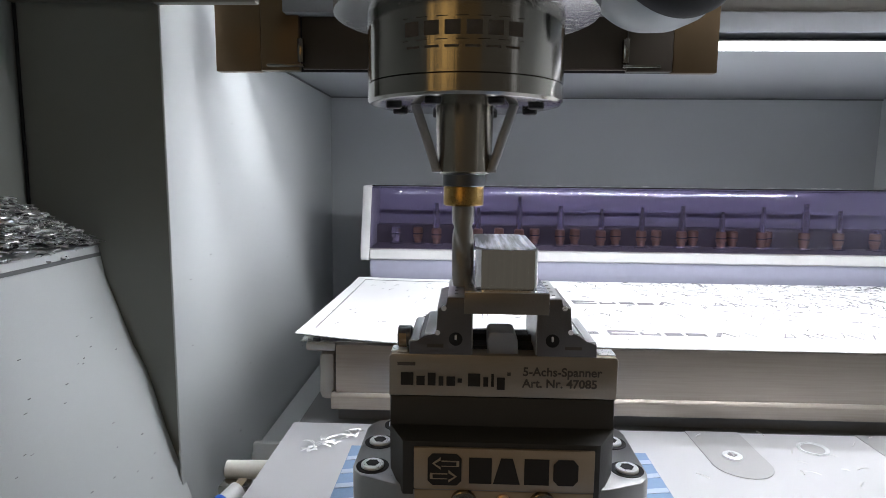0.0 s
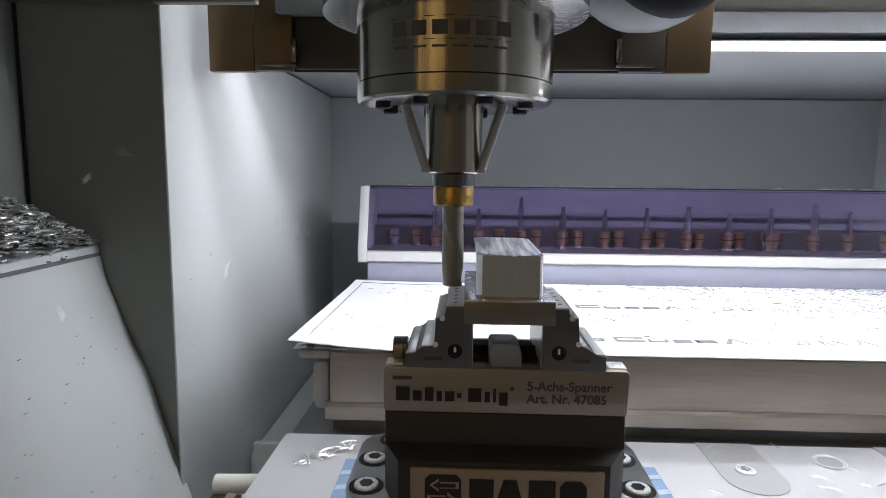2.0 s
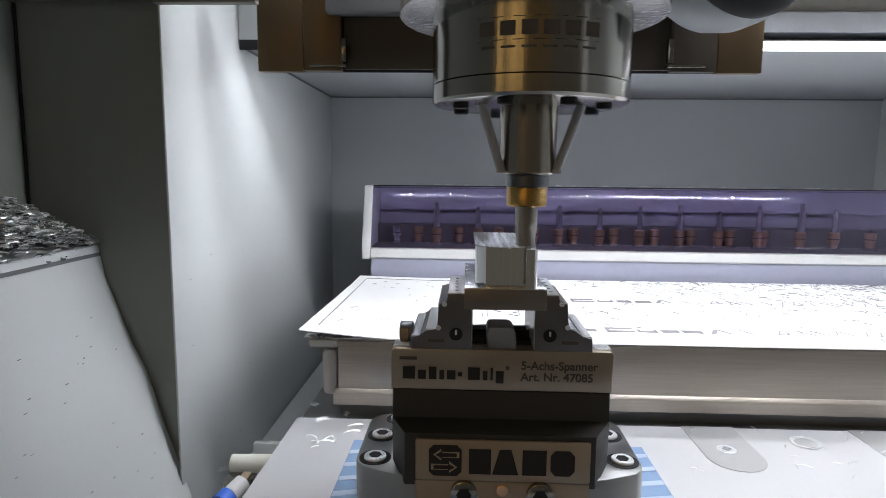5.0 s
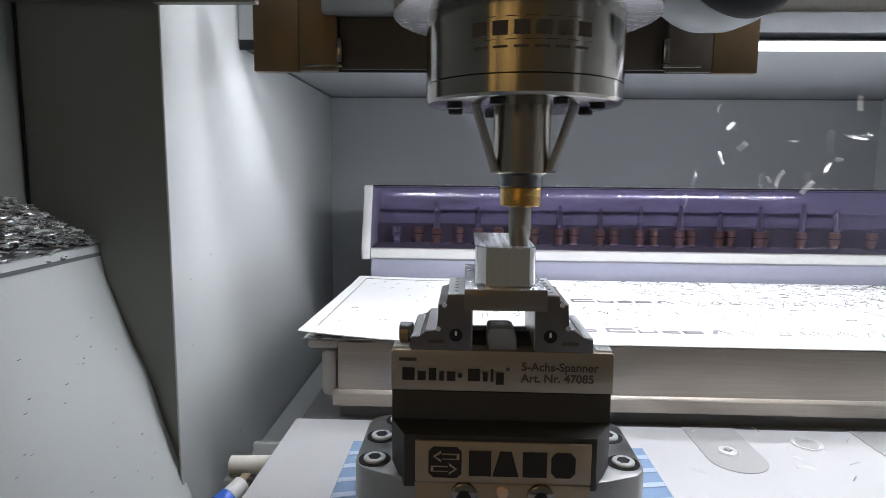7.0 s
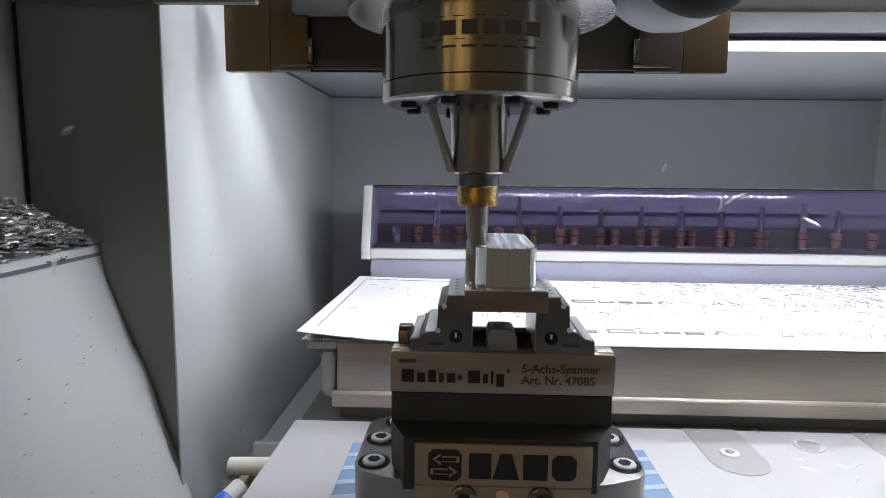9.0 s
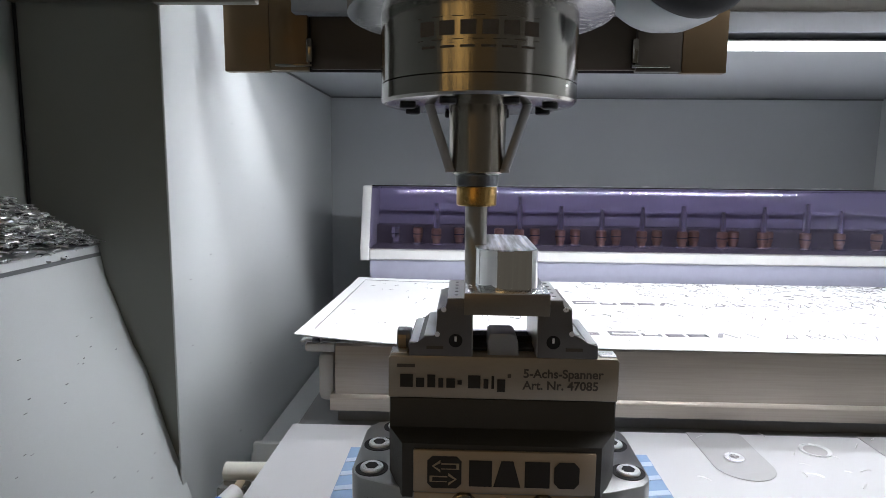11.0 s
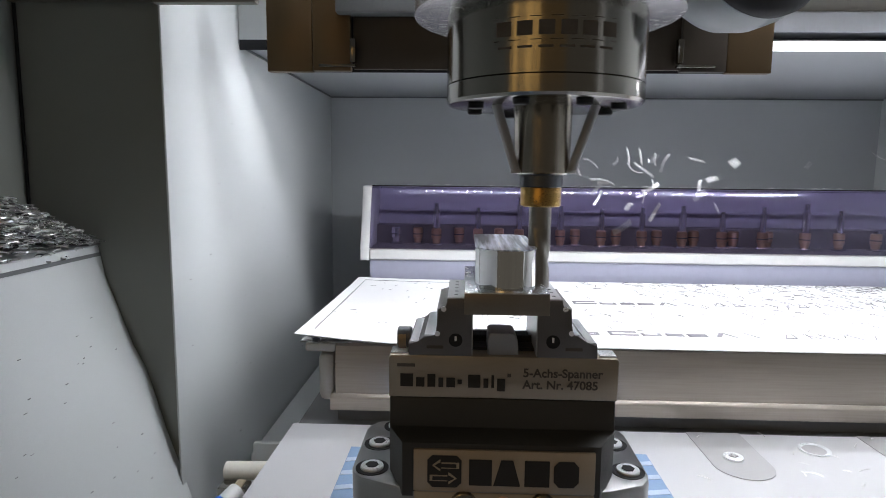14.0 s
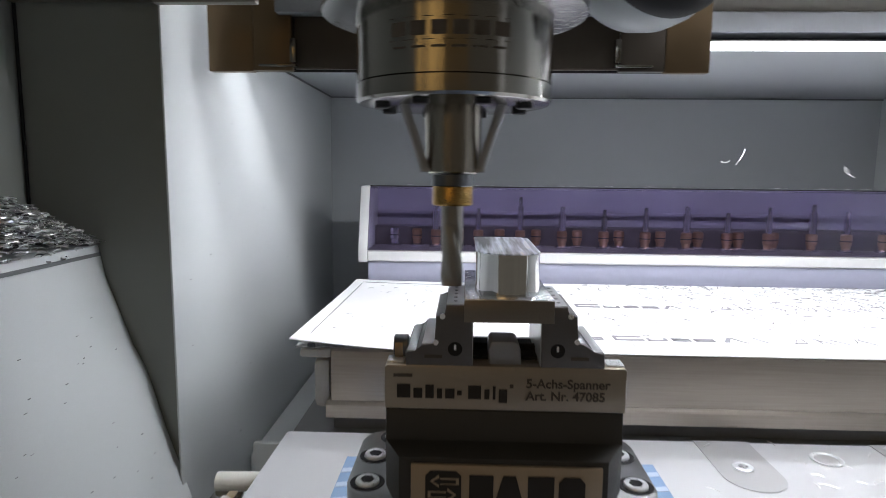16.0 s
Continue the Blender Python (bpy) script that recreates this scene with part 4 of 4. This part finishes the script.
# seconds, x and z of the spray at that moment, how many
SPRAY = [(0.5, -0.14, -0.05, 0.20, 0.30, 2), (1.0, -0.13, 0.02, 0.14, 0.19, 6), (1.5, 0.10, 0.24, 0.16, 0.23, 9), (1.5, 0.28, 0.35, 0.17, 0.23, 34), (2.0, -0.19, -0.09, 0.05, 0.14, 4),
         (2.5, -0.12, 0.0, 0.15, 0.18, 2), (3.0, 0.08, 0.15, 0.12, 0.16, 7), (5.8, 0.09, 0.17, 0.145, 0.19, 12), (6.0, 0.24, 0.32, 0.16, 0.24, 10), (6.5, -0.17, -0.06, 0.08, 0.16, 2),
         (6.8, 0.09, 0.19, 0.14, 0.19, 12), (7.0, 0.16, 0.31, 0.16, 0.235, 22), (7.8, 0.10, 0.16, 0.14, 0.19, 9), (8.0, -0.02, 0.04, 0.15, 0.17, 1), (8.7, 0.08, 0.17, 0.13, 0.18, 12),
         (9.0, 0.08, 0.22, 0.15, 0.18, 4), (9.6, 0.10, 0.24, 0.14, 0.20, 8), (12.5, 0.20, 0.30, 0.14, 0.20, 2), (12.8, 0.20, 0.31, 0.20, 0.235, 9), (13.1, 0.06, 0.13, 0.13, 0.17, 10),
         (13.5, 0.22, 0.31, 0.14, 0.18, 2), (14.0, 0.08, 0.15, 0.145, 0.20, 26), (14.0, 0.15, 0.28, 0.16, 0.20, 5), (14.7, 0.07, 0.16, 0.13, 0.17, 9), (15.0, 0.25, 0.31, 0.14, 0.17, 2),
         (15.6, 0.14, 0.31, 0.19, 0.225, 18), (16.0, 0.24, 0.28, 0.15, 0.19, 3)]
# the same for chips thrown towards the front panels
NEAR = [(0.5, -0.250, -0.235, 0.225, 0.250, 1), (1.0, -0.24, -0.10, 0.05, 0.15, 9), (2.0, -0.24, -0.12, 0.10, 0.20, 4), (2.5, -0.24, -0.14, 0.18, 0.26, 3), (6.5, -0.22, -0.16, 0.06, 0.17, 2), (7.5, -0.24, -0.20, 0.12, 0.20, 1), (9.0, -0.24, -0.18, 0.10, 0.24, 2)]
for t0, xa, xb, za, zb, count, ya, yb in [(*r, 0.12, 0.30) for r in SPRAY] + [(*r, 0.02, 0.10) for r in NEAR]:
    for i in range(count):
        bm = bmesh.new()
        chip(bm, (0, 0, 0), rnd.uniform(0.006, 0.016), rnd.uniform(0.0008, 0.0019), 0, 0, rnd.uniform(0.2, 0.7))
        ob = solid("flying_chip", bm, "chip", (0, 0, 0), "bright curled aluminium chip thrown off by the cutter", "chip", "flying chips")
        lead = rnd.uniform(0.10, 0.19)
        goal = Vector((rnd.uniform(xa, xb), rnd.uniform(ya, yb), rnd.uniform(za, zb)))
        FLY.append((ob, t0 - lead, lead, goal, [rnd.uniform(0, 360) for k in range(3)], [rnd.uniform(-250, 250) for k in range(3)]))

# chips that lie on the table until they are blown off
LOOSE = []
for i in range(26):
    u = rnd.random()
    bm = bmesh.new()
    chip(bm, (0, 0, 0), rnd.uniform(0.005, 0.012), rnd.uniform(0.0008, 0.0018), 0, 0, rnd.uniform(0.2, 0.6))
    spot = Vector((-0.122 + 0.032 * u + rnd.uniform(-0.004, 0.004), 0.106 + 0.028 * u + rnd.uniform(-0.009, 0.006), 0.0012))
    ob = solid("loose_chip", bm, "chip", (0, 0, 0), "bright curled aluminium chip lying loose on the table", "chip", "loose chips")
    LOOSE.append((ob, spot, rnd.uniform(4.2, 5.2), rnd.uniform(0, 360)))

# ---- what moves: seconds, head to the right and table to the front in millimetres ----
RIDE = [
    (0, 0, -1.1), (0.1, -0.5, 4.6), (0.2, -4.8, 16.8), (0.3, -4.8, 34.5), (0.4, -2.4, 46.5),
    (0.5, -0.5, 56.3), (0.6, 6.7, 66.2), (0.7, 21.5, 67.7), (0.8, 33.9, 66.2), (0.9, 41.6, 60.4),
    (1, 42.5, 47), (1.1, 47.3, 30.6), (1.2, 44.4, 12.4), (1.3, 42, 3), (1.4, 41.6, -4.5),
    (1.5, 35.6, -8.8), (1.6, 22.4, -14.2), (1.7, 6.7, -13.3), (1.8, 0, -5.3), (1.9, -1, 4.6),
    (2, -4.9, 17.7), (2.1, -5.7, 35.7), (2.2, -1, 46.5), (2.3, -0.5, 57.3), (2.4, 8.1, 65.3),
    (2.5, 23.4, 65.8), (2.6, 36.3, 64.3), (2.7, 41.1, 55.2), (2.8, 42, 41.8), (2.9, 42.5, 29.3),
    (3, 42.6, 16.1), (3.1, 41.1, 3), (3.2, 39.2, -7.1), (3.3, 26.3, -12.4), (3.4, 12.9, -11.5),
    (3.5, 2.4, -5.3), (3.6, -0.5, 4.6), (3.7, -1.9, 15.4), (3.85, -4.8, 34.5), (4, -1.4, 47.6),
    (4.15, 2.4, 55.2), (4.3, 17.7, 58.4), (4.45, 34.9, 54.2), (4.6, 41.6, 39.4), (4.75, 41.6, 16.8),
    (4.9, 38.7, -0.3), (5.05, 21.5, -12.4), (5.2, 3.3, -7.1), (5.35, -2.4, 6.2), (5.5, 4.3, -0.3),
    (5.65, 35.8, 3), (5.8, 41.6, 6.2), (5.9, 38.2, -1.9), (6, 28, -8.3), (6.1, 13.4, -10.6),
    (6.2, 2.9, -5.3), (6.3, 0.5, 3), (6.4, -3.3, 6.2), (6.5, 5, -10), (6.6, 40.6, -1.9),
    (6.7, 44.9, 10.9), (6.8, 40.6, 4.6), (6.9, 35.8, -3.6), (7, 27.2, -7.9), (7.1, 13.9, -10.6),
    (7.2, 2.4, -5.3), (7.3, -1, 1.4), (7.4, -2.9, 3), (7.5, 17.5, -10.9), (7.6, 43.9, 1.4),
    (7.7, 41.6, 3), (7.8, 39.2, -2.8), (7.9, 31, -8.8), (8, 19.6, -7.1), (8.1, 9.1, -9.7),
    (8.2, 1.9, -3.6), (8.3, -1, 3), (8.4, 6.2, -5.3), (8.5, 43.5, -5.3), (8.6, 41.1, 3.8),
    (8.7, 38.7, 1.4), (8.8, 33.4, -5.3), (8.9, 20.5, -9.7), (9, 6.7, -5.3), (9.1, 2.9, -0.3),
    (9.2, -1, 4.6), (9.4, 17.7, -10.6), (9.5, 41.6, -3.6), (9.65, 39.6, 2.2), (9.8, 32, -7.1),
    (9.95, 15.8, -8.8), (10.1, 4.3, -0.3), (10.25, 3.3, 3), (10.4, 15.8, -7.1), (10.55, 8.1, -0.3),
    (10.7, 4.3, 2.2), (10.85, 13.9, -7.9), (11, 6.2, 1.4), (11.15, 13.9, -7.9), (11.3, 5.7, -4.5),
    (11.4, 15.8, -7.1), (11.5, 6.1, 1.4), (11.6, 3.3, -0.3), (11.7, 15.3, -7.9), (11.8, 6.7, 1.4),
    (11.9, 9.6, -2.8), (12, 11.8, -4), (12.1, 7.6, 1.4), (12.2, 12.4, -5.3), (12.3, 3.3, 2.2),
    (12.4, 12.9, -8.8), (12.5, 43.8, -3.6), (12.6, 40.1, 7.8), (12.7, 37.7, -0.3), (12.8, 28.2, -7.1),
    (12.9, 24.8, -9.7), (13, 43.2, 3), (13.1, 38.7, 6.2), (13.2, 33.9, -4.5), (13.3, 23.7, -9.7),
    (13.4, 37.3, -0.3), (13.5, 41.6, 9.3), (13.6, 36.3, 1.4), (13.7, 26.3, -9.7), (13.8, 33.9, -5.3),
    (13.9, 41.1, 9.3), (14, 36.8, 0.6), (14.1, 26.3, -8.8), (14.2, 36.3, 0.6), (14.3, 39.6, 7),
    (14.4, 34.9, -2.8), (14.5, 28, -8.1), (14.6, 41.1, 8.6), (14.7, 36.3, 2.2), (14.8, 26.3, -9.7),
    (14.9, 35.3, -1.1), (15, 38.2, 6.2), (15.1, 30.6, -6.2), (15.2, 36.3, 0.6), (15.3, 36.8, 3.8),
    (15.4, 30.1, -7.9), (15.5, 36.8, 2.4), (15.6, 32.5, -5.3), (15.7, 36.8, 3.8), (15.8, 29.6, -7.9),
    (15.9, 21, -10.6), (16, -5.3, 14.5),
]


def ride(t):
    """Head and table offsets at t, in metres."""
    for (ta, sa, da), (tb, sb, db) in zip(RIDE, RIDE[1:]):
        if ta <= t <= tb:
            u = (t - ta) / (tb - ta)
            return (sa + u * (sb - sa)) / 1000, (da + u * (db - da)) / 1000
    return RIDE[-1][1] / 1000, RIDE[-1][2] / 1000


def flight(home, start, speed, turn, spin, seconds=0.9):
    """Rows for a piece that rides on the table inside the stock until the cutter throws it clear, and then lies on the machine floor."""
    rows = []
    for t, s, d in RIDE:
        if t < start - 0.05:
            rows.append((t, pose(home.x, home.y - d / 1000, home.z, *turn)))
    d0 = ride(start)[1]
    p0 = Vector((home.x, home.y - d0, home.z))
    n = 15
    if not rows:
        rows.append((0.0, pose(*p0, *turn)))
    for i in range(n + 1):
        u = seconds * i / n
        t = start + u
        if t > 16.0 + 1e-6:
            break
        p = p0 + speed * u + Vector((0, 0, -4.9 * u * u))
        p.x = min(max(p.x, -0.20 if p.y > 0.11 else -0.26), 0.55)
        p.y = min(max(p.y, -0.30), 0.60)
        if p.z < -0.095:
            p.z = -0.095
        rows.append((t, pose(*p, *[a + w * u for a, w in zip(turn, spin)])))
    last = rows[-1][1]
    if rows[-1][0] < 15.99:
        rows.append((16.0, last))
    return rows


def motions():
    for ob in TABLE:
        b = BASE[ob]
        walk(ob, [(t, pose(b.x, b.y - d / 1000, b.z)) for t, s, d in RIDE])
    walk(head, [(t, pose(AX + s / 1000, AY, 0.2155)) for t, s, d in RIDE])
    walk(cutter, [(t, pose(0, 0, 0, 0, 0, 82 * i)) for i, (t, s, d) in enumerate(RIDE)])
    for ob, start, lead, goal, turn, spin in FLY:
        home = Vector((X1 - 0.006 if goal.x > 0.03 else X0 + 0.006, 0.03, 0.138))
        p0 = Vector((home.x, home.y - ride(start)[1], home.z))
        speed = (goal - p0) / lead + Vector((0, 0, 4.9 * lead))
        walk(ob, flight(home, start, speed, turn, spin))
    for ob, spot, start, turn in LOOSE:
        walk(ob, flight(spot, start, Vector((-0.5, 0.35, 0.5)), (0, 0, turn), (200, 90, 120)))
    for ob, start, speed in BITES:
        walk(ob, flight(BASE[ob], start, speed, (0, 0, 0), (300, 100, 200)))


motions()
